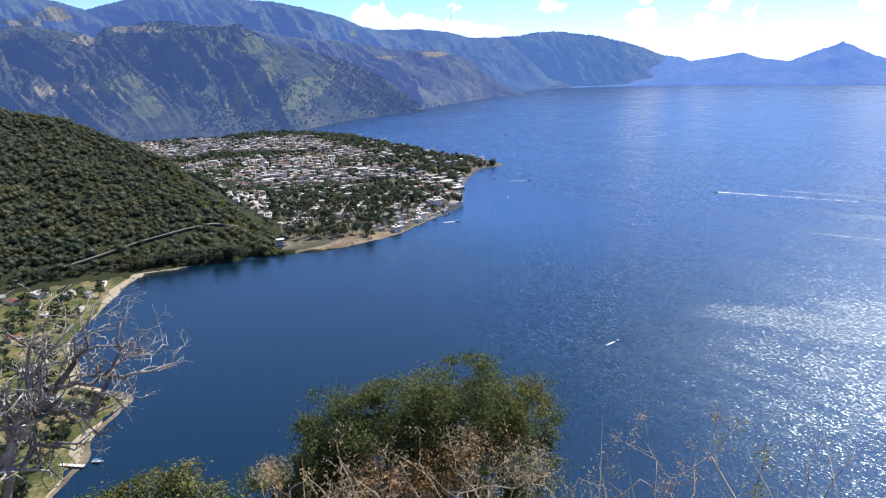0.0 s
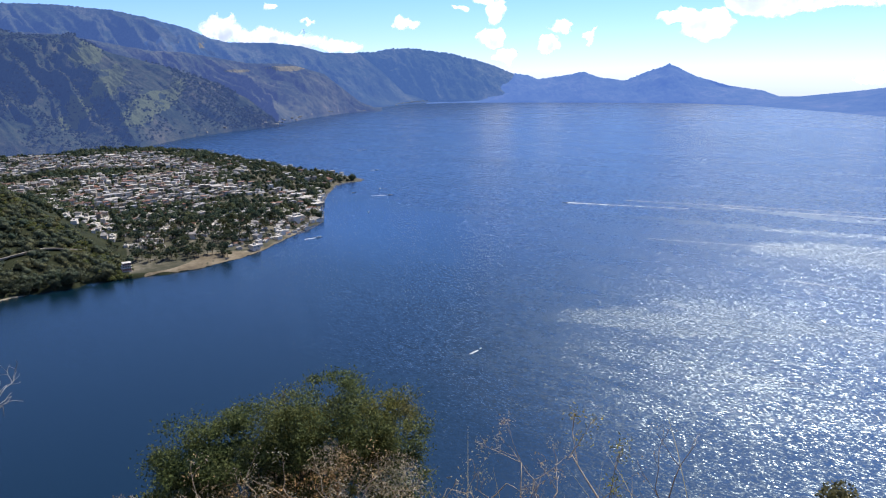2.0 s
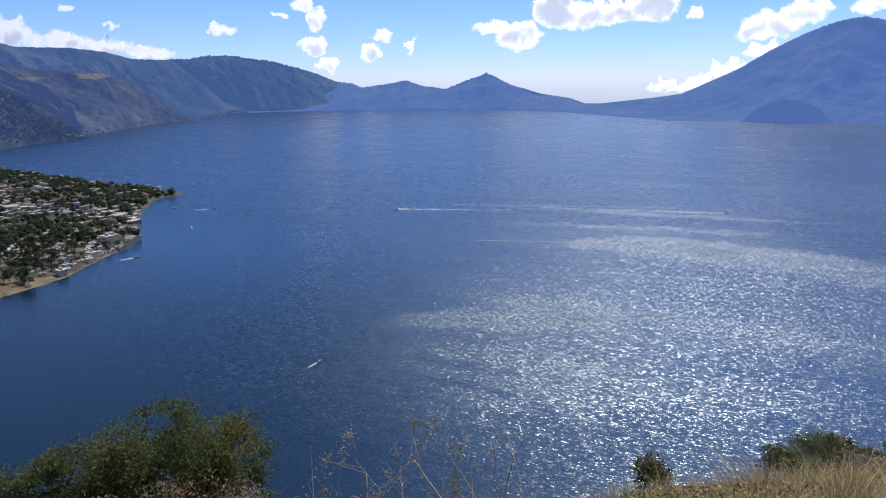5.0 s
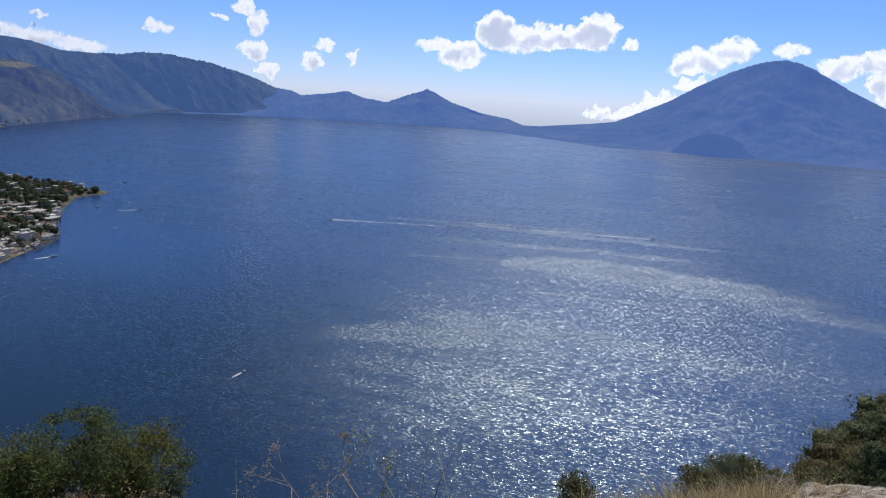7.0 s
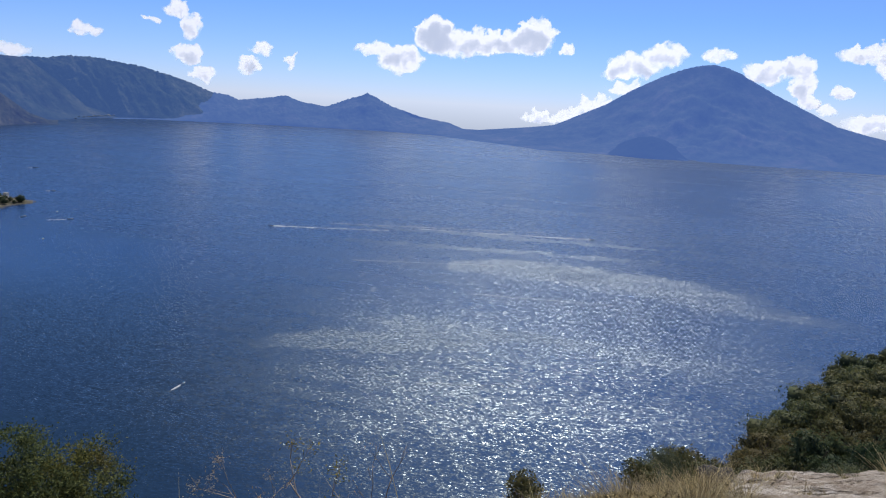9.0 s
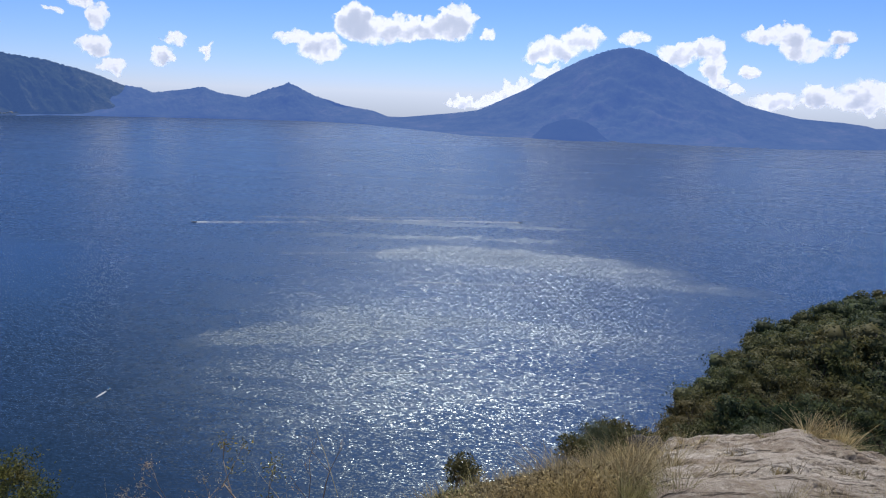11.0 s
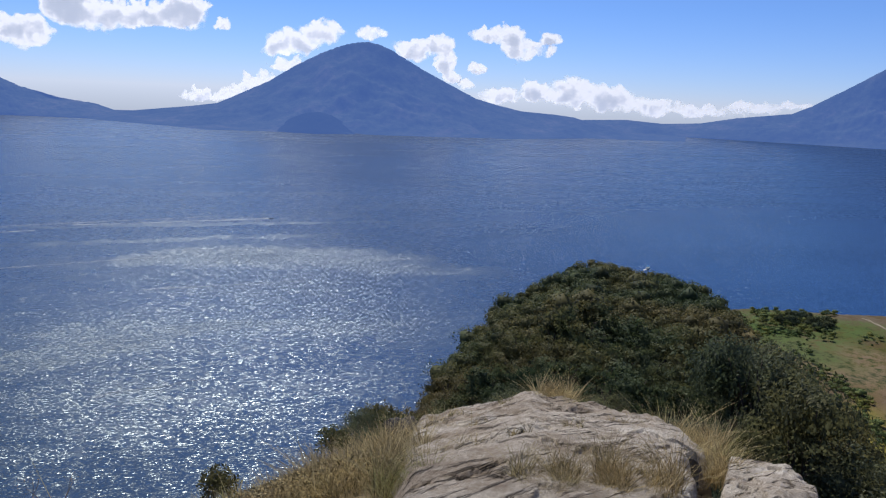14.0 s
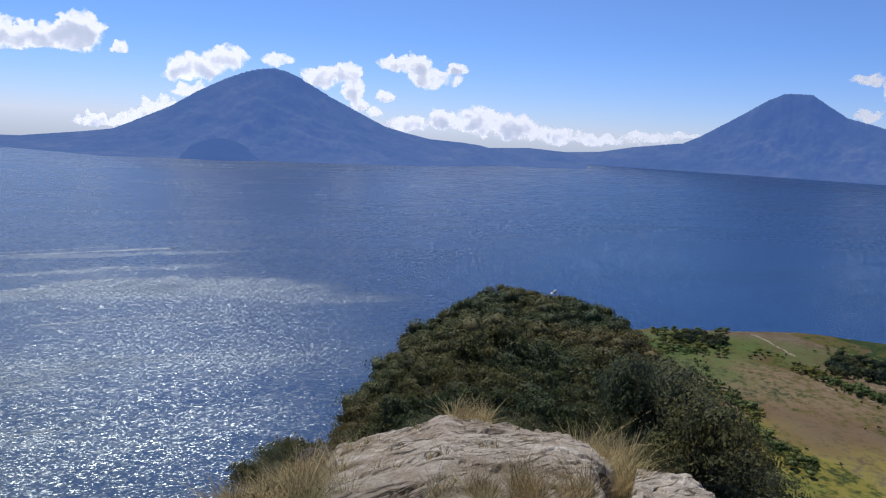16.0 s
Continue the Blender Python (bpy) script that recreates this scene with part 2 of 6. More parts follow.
def field_material():
    """Meadow and ploughed plots: uneven cells of green, yellow-green and brown with fine growth in them."""
    m, n, l, p = material("delta_meadow", 0.95, 0.1)
    tc, warp, bend = n.new("ShaderNodeTexCoord"), n.new("ShaderNodeTexNoise"), n.new("ShaderNodeVectorMath")
    warp.inputs["Scale"].default_value, warp.inputs["Detail"].default_value = 0.02, 5
    bend.operation = "MULTIPLY_ADD"
    bend.inputs[1].default_value = (90, 90, 0)
    l.new(tc.outputs["Object"], warp.inputs["Vector"])
    l.new(warp.outputs["Color"], bend.inputs[0])
    l.new(tc.outputs["Object"], bend.inputs[2])
    mp, cell, sep = n.new("ShaderNodeMapping"), n.new("ShaderNodeTexVoronoi"), n.new("ShaderNodeSeparateColor")
    mp.vector_type = "TEXTURE"
    mp.inputs["Rotation"].default_value = (0, 0, radians(-60))
    mp.inputs["Scale"].default_value = (1.0, 2.6, 1.0)
    cell.inputs["Scale"].default_value = 0.020
    l.new(bend.outputs[0], mp.inputs[0])
    l.new(mp.outputs[0], cell.inputs["Vector"])
    l.new(cell.outputs["Color"], sep.inputs[0])
    fine = noise_node(n, l, 0.16, 8, 0.75)
    mid = noise_node(n, l, 0.035, 6, 0.65)
    f = math_node(n, l, "ADD", math_node(n, l, "MULTIPLY", sep.outputs[0], 0.24), math_node(n, l, "ADD", math_node(n, l, "MULTIPLY", fine, 0.48), math_node(n, l, "MULTIPLY", mid, 0.38)))
    f = math_node(n, l, "ADD", math_node(n, l, "MULTIPLY", math_node(n, l, "SUBTRACT", f, 0.55), 1.9), 0.54)
    c = ramp(n, l, f, [(0.33, (0.022, 0.042, 0.013)), (0.42, (0.048, 0.062, 0.017)), (0.48, (0.100, 0.086, 0.022)), (0.55, (0.092, 0.068, 0.030)), (0.66, (0.108, 0.080, 0.046)), (0.80, (0.14, 0.112, 0.075))])
    # what grows where: bearing, distance, half sizes, colour, share
    for az, r, w, h, tint, share in ((97, 545, 150, 60, (0.21, 0.155, 0.095), 0.75), (101, 640, 160, 34, (0.085, 0.115, 0.032), 0.8), (90, 600, 60, 90, (0.08, 0.12, 0.035), 0.85), (100, 400, 110, 80, (0.23, 0.20, 0.045), 0.8), (95, 330, 60, 80, (0.13, 0.15, 0.035), 0.7), (104, 480, 110, 50, (0.15, 0.10, 0.055), 0.7)):
        mp, gr = n.new("ShaderNodeMapping"), n.new("ShaderNodeTexGradient")
        mp.vector_type, gr.gradient_type = "TEXTURE", "SPHERICAL"
        mp.inputs["Location"].default_value = (r * math.sin(radians(az)) + 45, r * math.cos(radians(az)) + 45, 0)
        mp.inputs["Rotation"].default_value, mp.inputs["Scale"].default_value = (0, 0, radians(-az)), (w, h, 1000)
        l.new(bend.outputs[0], mp.inputs[0])
        l.new(mp.outputs[0], gr.inputs[0])
        k = math_node(n, l, "MULTIPLY", math_node(n, l, "MINIMUM", math_node(n, l, "MULTIPLY", gr.outputs["Fac"], 3.0), 1.0), ramp(n, l, fine, [(0.42, (0.1 * share,) * 3), (0.54, (share,) * 3)]))
        c = mix(n, l, k, c, tint)
    l.new(c, p.inputs["Base Color"])
    bump(n, l, p, fine, 0.6, 1.2)
    return m


FIELD = field_material()
TOWN = earth("town_ground", [(0.35, (0.03, 0.034, 0.02)), (0.50, (0.075, 0.07, 0.048)), (0.64, (0.22, 0.19, 0.145))], 0.02, 0.2, 0.4, 0.5)
# last colour and strength: haze glow painted into each slope, stronger farther off
NEAR_SLOPE = far_wood("wooded_slope_haze_glow", [(0.36, (0.010, 0.016, 0.010)), (0.46, (0.028, 0.036, 0.018)), (0.55, (0.052, 0.053, 0.027)), (0.66, (0.115, 0.095, 0.058))], 0.005, 0.045, (0.088, 0.165, 0.46), 0.26)
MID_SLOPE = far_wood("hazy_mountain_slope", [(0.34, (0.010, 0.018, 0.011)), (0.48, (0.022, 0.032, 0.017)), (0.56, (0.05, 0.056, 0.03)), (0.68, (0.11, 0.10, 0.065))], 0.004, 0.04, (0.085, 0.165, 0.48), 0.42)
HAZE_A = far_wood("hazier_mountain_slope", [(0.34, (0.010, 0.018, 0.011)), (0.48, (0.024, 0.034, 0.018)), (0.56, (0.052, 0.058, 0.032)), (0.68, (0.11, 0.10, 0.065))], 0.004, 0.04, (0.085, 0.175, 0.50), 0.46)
HAZE_B = far_wood("wooded_shoulder_haze_glow", [(0.35, (0.011, 0.019, 0.011)), (0.47, (0.028, 0.038, 0.019)), (0.555, (0.068, 0.072, 0.035)), (0.67, (0.14, 0.12, 0.07))], 0.0045, 0.042, (0.10, 0.163, 0.47), 0.36)
HAZY_SLOPE = far_wood("far_ridge_haze_glow", [(0.34, (0.012, 0.020, 0.012)), (0.48, (0.026, 0.036, 0.020)), (0.56, (0.055, 0.062, 0.034)), (0.68, (0.11, 0.10, 0.07))], 0.004, 0.04, (0.090, 0.19, 0.52), 0.46)
# open plots carry the same painted blue haze glow as their slope
DRY_FIELD = far_wood("dry_field_haze_glow", [(0.3, (0.08, 0.075, 0.04)), (0.6, (0.20, 0.165, 0.10))], 0.02, 0.2, (0.12, 0.20, 0.46), 0.24)
PASTURE = far_wood("green_pasture_haze_glow", [(0.3, (0.045, 0.055, 0.024)), (0.6, (0.09, 0.098, 0.045))], 0.02, 0.2, (0.12, 0.20, 0.46), 0.24)
FAR_SLOPE = far_wood("distant_slope_haze_glow", [(0.34, (0.014, 0.024, 0.018)), (0.52, (0.040, 0.052, 0.035)), (0.68, (0.09, 0.085, 0.065))], 0.005, 0.03, (0.095, 0.195, 0.59), 0.60, 0.12)

# darker stops, and slightly less painted haze than the volcano behind
LAVA_SLOPE = far_wood("dark_lava_haze_glow", [(0.34, (0.010, 0.018, 0.013)), (0.6, (0.022, 0.030, 0.020))], 0.005, 0.03, (0.090, 0.19, 0.59), 0.575, 0.12)

# crowns on the slope, with its blue haze painted in as emission
SLOPE_WOOD = far_wood("tree_crowns_haze_glow", [(0.34, (0.014, 0.024, 0.010)), (0.5, (0.034, 0.046, 0.020)), (0.66, (0.075, 0.080, 0.034))], 0.005, 0.045, (0.095, 0.165, 0.46), 0.23)

LEAF_KNOLL = leafy("knoll_leaves", (0.050, 0.064, 0.040), (0.120, 0.130, 0.078), None, 0.4, by_place=0.04, tones=KNOLL_TONES, rough=0.6, gloss=0.14)
LEAF_FLANK = leafy("flank_leaves", (0.050, 0.062, 0.038), (0.14, 0.155, 0.085), None, 0.5, by_place=0.12, tones=HILL_TONES, rough=0.55, gloss=0.2)
LEAF_MEADOW = leafy("meadow_scrub_leaves", (0.075, 0.105, 0.040), (0.16, 0.195, 0.075), None, 0.3, by_place=0.05)
LEAF_HILL = leafy("hill_leaves", (0.052, 0.068, 0.046), (0.105, 0.118, 0.074), None, 0.2, by_place=0.045, tones=HILL_TONES)
LEAF_TOWN = leafy("garden_leaves", (0.026, 0.042, 0.030), (0.080, 0.105, 0.068), None, by_place=0.05)
LEAF_BUSH = leafy("feathery_leaves", (0.046, 0.064, 0.028), (0.165, 0.185, 0.072), (0.22, 0.18, 0.08), 0.42, -0.3, by_place=0.5, tones=HILL_TONES)
LEAF_DRY = leafy("dry_leaves", (0.22, 0.17, 0.11), (0.56, 0.47, 0.33), None, 0.6, by_place=0.8)
LEAF_HERB = leafy("herb_leaves", (0.06, 0.075, 0.02), (0.30, 0.29, 0.06), None, 0.4, by_place=0.6)
PALE_STRAW = leafy("pale_straw_blades", (0.22, 0.17, 0.09), (0.62, 0.52, 0.30), None, 0.35, by_place=0.9, tones=DRY_TONES)
STRAW = leafy("straw_blades", (0.085, 0.07, 0.036), (0.50, 0.42, 0.25), None, 0.35, by_place=0.9, tones=DRY_TONES)
BARK = earth("bark", [(0.3, (0.05, 0.04, 0.03)), (0.7, (0.14, 0.115, 0.09))], 2.0, 18.0, 0.6, 0.03)
PALE_BARK = earth("weathered_grey_bark", [(0.34, (0.09, 0.08, 0.07)), (0.48, (0.24, 0.22, 0.20)), (0.62, (0.48, 0.46, 0.43))], 2.0, 18.0, 0.6, 0.02)
TWIG = earth("dry_twig", [(0.3, (0.22, 0.16, 0.11)), (0.7, (0.50, 0.42, 0.32))], 3.0, 30.0, 0.4, 0.01)
WALL = painted("house_plaster", (0.78, 0.72, 0.62))
PINK = painted("pink_plaster", (0.55, 0.33, 0.28))
TIN = painted("metal_roofing", (0.52, 0.50, 0.48), 0.55)
RUST = painted("rusted_roofing", (0.30, 0.17, 0.12), 0.7)
CLAY = painted("clay_tile_roofing", (0.30, 0.15, 0.10), 0.8)
CONCRETE = painted("pale_concrete", (0.60, 0.56, 0.49))
GLASS = painted("dark_window_glass", (0.03, 0.035, 0.045), 0.15, 0.1)
WHITE = painted("white_boat_paint", (0.80, 0.80, 0.80), 0.35, 0.1)
BLUE = painted("blue_boat_paint", (0.05, 0.22, 0.42), 0.4, 0.1)
ASPHALT = earth("road_surface", [(0.35, (0.14, 0.12, 0.095)), (0.65, (0.32, 0.285, 0.24))], 0.2, 3.0)
FOAM = painted("wake_foam", (0.80, 0.83, 0.86), 0.8, 0.35, 0.4)


def rock_material():
    """Pale weathered rock: warm stain, dark lichen and pits, brown for soil and for weaker sun, short cracks along the
    bedding.
    """
    m, n, l, p = material("weathered_rock", 0.95, 0.1)
    big, grain = noise_node(n, l, 0.9, 8, 0.7), noise_node(n, l, 11.0, 10, 0.8)
    seam = noise_node(n, l, 2.2, 6, 0.6, stretch=(0.22, 2.6, 1.0), distortion=0.15, turn=-22)
    broken = noise_node(n, l, 1.6, 4, 0.6, stretch=(0.8, 1.3, 1.0), turn=-22)
    pit = noise_node(n, l, 4.0, 7, 0.75, stretch=(0.5, 1.5, 1), turn=-22)
    c = ramp(n, l, math_node(n, l, "ADD", math_node(n, l, "MULTIPLY", big, 0.55), math_node(n, l, "MULTIPLY", grain, 0.45)), [(0.34, (0.22, 0.175, 0.13)), (0.45, (0.44, 0.365, 0.285)), (0.53, (0.62, 0.545, 0.45)), (0.64, (0.84, 0.785, 0.70))])
    c = mix(n, l, ramp(n, l, pit, [(0.31, (0.85,) * 3), (0.40, (0,) * 3)]), c, (0.10, 0.085, 0.07))
    line = ramp(n, l, math_node(n, l, "ABSOLUTE", math_node(n, l, "SUBTRACT", seam, 0.48), 0.0), [(0.0, (1,) * 3), (0.030, (0,) * 3)])
    # brown patches: soil, with the dimmer look of less sunlit rock painted in
    soil_and_shade = ramp(n, l, noise_node(n, l, 0.55, 6, 0.7, turn=-22), [(0.50, (0,) * 3), (0.64, (0.75,) * 3)])
    c = mix(n, l, soil_and_shade, c, (0.24, 0.175, 0.115))
    crack = math_node(n, l, "MULTIPLY", line, ramp(n, l, broken, [(0.44, (0,) * 3), (0.52, (1,) * 3)]))
    c = mix(n, l, crack, c, (0.07, 0.058, 0.048))
    l.new(c, p.inputs["Base Color"])
    hgt = math_node(n, l, "SUBTRACT", math_node(n, l, "ADD", math_node(n, l, "MULTIPLY", seam, 0.9), math_node(n, l, "MULTIPLY", grain, 0.6)), math_node(n, l, "MULTIPLY", crack, 0.6))
    bump(n, l, p, hgt, 1.0, 0.11)
    return m


ROCK = rock_material()
# for broken dark rock, and for the shade of the hollow beside the slab
DARK_ROCK = earth("dark_rock_and_hollow_shade", [(0.3, (0.03, 0.028, 0.027)), (0.55, (0.10, 0.09, 0.08)), (0.75, (0.24, 0.22, 0.19))], 1.5, 14.0, 0.8, 0.05)


def cloud_material():
    """Lit vapour: sunlight comes through it from behind; the shade of thick parts is put into the base colour as grey;
    thin at the rim.
    """
    m, n, l, p = material("cloud", 1.0, 0.0)
    thin, core = n.new("ShaderNodeAttribute"), n.new("ShaderNodeAttribute")
    thin.attribute_name, core.attribute_name = "cover", "depth"
    # painted shade: greyer base colour with depth
    c = ramp(n, l, core.outputs["Fac"], [(0.0, (0.98, 0.98, 0.98)), (0.35, (0.97, 0.97, 0.98)), (0.6, (0.80, 0.82, 0.87)), (1.0, (0.56, 0.61, 0.70))])
    l.new(c, p.inputs["Base Color"])
    t, s, clear, rim = n.new("ShaderNodeBsdfTranslucent"), n.new("ShaderNodeMixShader"), n.new("ShaderNodeBsdfTransparent"), n.new("ShaderNodeMixShader")
    l.new(c, t.inputs[0])
    s.inputs[0].default_value = 0.85
    l.new(p.outputs[0], s.inputs[1])
    l.new(t.outputs[0], s.inputs[2])
    l.new(thin.outputs["Fac"], rim.inputs[0])
    l.new(clear.outputs[0], rim.inputs[1])
    l.new(s.outputs[0], rim.inputs[2])
    l.new(rim.outputs[0], n["Material Output"].inputs[0])
    return m


CLOUD = cloud_material()

# ---- land: one ground sheet, the lake, mountains ----
def lattice(ix, iy, seed):
    h = np.sin(ix * 127.1 + iy * 311.7 + seed * 74.7) * 43758.5453
    return h - np.floor(h)


def value_noise(x, y, seed=0):
    ix, iy = np.floor(x), np.floor(y)
    fx, fy = x - ix, y - iy
    fx, fy = fx * fx * (3 - 2 * fx), fy * fy * (3 - 2 * fy)
    a, b = lattice(ix, iy, seed), lattice(ix + 1, iy, seed)
    c, d = lattice(ix, iy + 1, seed), lattice(ix + 1, iy + 1, seed)
    return (a * (1 - fx) + b * fx) * (1 - fy) + (c * (1 - fx) + d * fx) * fy


def fbm(x, y, octaves=5, seed=0):
    total, size = 0, 1.0
    for o in range(octaves):
        total = total + size * (value_noise(x, y, seed + o) - 0.5)
        x, y, size = x * 2.03 + 17.3, y * 2.03 + 9.1, size * 0.5
    return total


def smooth(t):
    t = np.clip(t, 0, 1)
    return t * t * (3 - 2 * t)


def curve(*pairs):
    xs, ys = [p[0] for p in pairs], [p[1] for p in pairs]
    return lambda v: np.interp(v, xs, ys)


tan_deg = lambda v: np.tan(np.radians(v))
# bearing of the west shore at each distance
shore_left = curve((150, -48), (240, -40), (285, -36.0), (310, -33.6), (330, -31.2), (352, -30.6), (372, -28.2), (384, -27.0), (396, -27.6), (420, -30.2), (500, -30.4), (545, -28.3), (610, -26.0), (636, -25.0), (648, -19.5), (655, -13.2),
                   (664, -8.6), (690, -5.4), (711, -3.9), (758, -2.0), (798, 0.05), (840, 1.2), (863, 1.35), (932, 1.18), (1047, 1.8), (1128, 2.7), (1170, 5.0), (1185, 4.6), (1200, 3.8), (1240, 3.2), (1344, -0.6), (1514, -4.0), (1745, -8.0), (1850, -10.5), (1950, -14), (2100, -30), (2500, -60), (4100, -60), (4300, 120))
shore_right = curve((150, 60), (240, 72), (500, 80), (640, 84.5), (660, 86.5), (690, 92.5), (725, 97), (745, 106), (900, 140))
edge_el = curve((-180, 8), (-120, 8), (-60, -20), (-42, -40), (20, -40), (30, -37.5), (36, -35.2), (42, -32.6), (52, -29.6), (57, -28.3), (62, -28.6), (72, -26.6), (82, -27.4), (88, -28.0), (93, -29.0), (97, -33), (104, -40), (114, -38), (140, 0), (180, 8))
knoll_r = curve((54, 30), (56, 48), (60, 85), (63, 105), (67, 125), (75, 150), (80, 150), (85, 135), (90, 95), (93, 72), (96.5, 48), (99, 30))
knoll_el = curve((54, -27.5), (55.8, -25.6), (58, -26.6), (60.2, -26.0), (62.6, -22.4), (67.1, -17.0), (71, -14.5), (74.7, -13.0), (79.3, -13.3), (84.7, -14.5), (86.5, -16.6), (89.7, -20.0), (93, -23.6), (96.4, -27.2), (98.3, -31.5), (100, -38))
hill_r = curve((-60, 1300), (-32, 1150), (-25, 1000), (-21.6, 900), (-17.8, 800), (-15, 715), (-13.5, 670))
hill_el = curve((-60, 1.0), (-45, -1.0), (-32, -2.7), (-28.7, -3.5), (-25.3, -5.1), (-21.6, -7.1), (-17.8, -10.7), (-15.4, -12.8), (-14.3, -14.6), (-13.2, -15.3))


def ground_height(az, r):
    """Height of the ground at a bearing (degrees) and distance from the lookout."""
    x, y = r * np.sin(np.radians(az)), r * np.cos(np.radians(az))
    wave = fbm(x / 60, y / 60, 4, 3)
    inland = (shore_left(r + 14 * fbm(x / 25, y / 25, 3, 8)) - az) * np.pi / 180 * r
    inland_r = (az - shore_right(r)) * np.pi / 180 * r
    d = np.maximum(inland, inland_r)
    low = np.where(d > 0, 0.15 + 2.2 * (1 - np.exp(-np.maximum(d, 0) / 22)) + 0.004 * np.minimum(np.maximum(d, 0), 500) * (r > 640), np.maximum(-14, d * 0.10 - 0.3))
    low = low + np.where(d > 15, 1.2 * wave, 0)
    # wooded hill above the west shore
    rc = hill_r(az)
    zc = np.maximum(EYE + rc * tan_deg(hill_el(az)) - 3.5, 0)
    rise = np.clip((r - 652) / np.maximum(rc - 652, 1), 0, None)
    hill = np.where(rise < 1, zc * np.power(np.clip(rise, 0, 1), 0.85), zc * (1 - smooth((r - rc) / 330)))
    hill = hill + np.where((zc > 4) & (rise > 0), 7 * wave * np.minimum(1, rise * 3) * smooth(1.8 - rise), 0)
    hill = np.where((az < -13.0) & (rise > 0), hill, -20)
    # the lookout's own slope
    re = 8.0 + 0.6 * np.sin(az * 0.31)
    ze = EYE + re * tan_deg(edge_el(az))
    near = np.where(r < 1.6, EYE - 1.62, np.where(r < re, EYE - 1.62 + (ze - EYE + 1.62) * np.clip((r - 1.6) / (re - 1.6), 0, 1) ** 1.15, ze - 1.05 * np.minimum(r - re, 9) - 0.76 * np.maximum(r - re - 9, 0)))
    back = smooth((np.abs(((az - 215 + 180) % 360) - 180) - 85) / -40)
    near = near * (1 - back) + back * np.minimum(EYE - 1.62 + 0.35 * np.maximum(r - 3, 0), 260)
    near = near + np.clip(r - 1.5, 0, 40) / 40 * 2.4 * wave * (r < 240) + 0.10 * fbm(x / 1.3, y / 1.3, 4, 5) * (r < 60)
    # wooded knoll
    kr = knoll_r(az)
    s = np.clip((r - 12) / np.maximum(kr - 12, 1), 0, 1)
    k_el = -31.0 + (knoll_el(az) + 31.0) * np.power(s, 0.55)
    knoll = EYE + np.minimum(r, kr) * tan_deg(k_el) - 3.6 * np.exp(-np.minimum(r, kr) / 60) + 1.2 * wave
    knoll = np.where(r > kr, knoll - 0.95 * (r - kr) - 0.004 * (r - kr) ** 2, knoll)
    knoll = np.where((az > 53.5) & (az < 100) & (r > 12), knoll, -50)
    return np.maximum(np.maximum(low, hill), np.maximum(near, knoll))


def ground_at(az, r):
    return float(ground_height(np.array([float(az)]), np.array([float(r)]))[0])


def spot(az, r):
    """World place on the ground at a bearing and distance."""
    return Vector((r * math.sin(radians(az)), r * math.cos(radians(az)), ground_at(az, r)))


def grid_mesh(name, x, y, z, wrap=False):
    rows, cols = x.shape
    me = bpy.data.meshes.new(name)
    i = np.arange(rows * cols).reshape(rows, cols)
    if wrap:
        i = np.c_[i, i[:, :1]]
    q = np.stack([i[:-1, :-1], i[1:, :-1], i[1:, 1:], i[:-1, 1:]], -1).reshape(-1, 4)
    me.vertices.add(rows * cols)
    me.vertices.foreach_set("co", np.stack([x, y, z], -1).astype(np.float32).ravel())
    me.loops.add(q.size)
    me.loops.foreach_set("vertex_index", q.astype(np.int32).ravel())
    me.polygons.add(len(q))
    me.polygons.foreach_set("loop_start", np.arange(0, q.size, 4, dtype=np.int32))
    me.update(calc_edges=True)
    me.validate()
    me.polygons.foreach_set("use_smooth", np.ones(len(me.polygons), dtype=bool))
    return me


def build_ground():
    az = np.r_[np.arange(-42, 108, 0.16), np.arange(108, 318, 2.5)]
    r = np.r_[0.05, np.geomspace(0.6, 60, 90), np.geomspace(62, 320, 60), np.arange(325, 760, 5.0), np.geomspace(765, 2600, 60), np.geomspace(2800, 4990, 6)]
    A, D = np.meshgrid(np.where(az > 180, az - 360, az), r)
    z = ground_height(A, D)
    x, y = D * np.sin(np.radians(A)), D * np.cos(np.radians(A))
    me = grid_mesh("ground", x, y, z, True)
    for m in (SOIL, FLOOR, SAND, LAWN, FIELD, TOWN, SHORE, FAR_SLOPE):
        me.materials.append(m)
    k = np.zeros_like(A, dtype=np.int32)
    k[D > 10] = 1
    k[(A < -25.8) & (D > 230) & (D < 628 + 5 * np.sin(A * 3)) & (z < 8)] = 3
    k[(A > 70) & (D > 180) & (z < 8)] = 4
    k[(A < 10) & (D > 655) & (D < 1745) & (z < 45) & ((A > -14) | (D > 1000))] = 5
    # farthest ground takes the slope material with the painted haze glow
    k[D > 2700] = 7
    me.polygons.foreach_set("material_index", k[:-1, :].ravel()[: len(me.polygons)])
    ob = new("ground", me)
    return tagged(ob, "dry hillside, lakeside lowland and valley floor in one sheet", "ground", kind="structure")


build_ground()


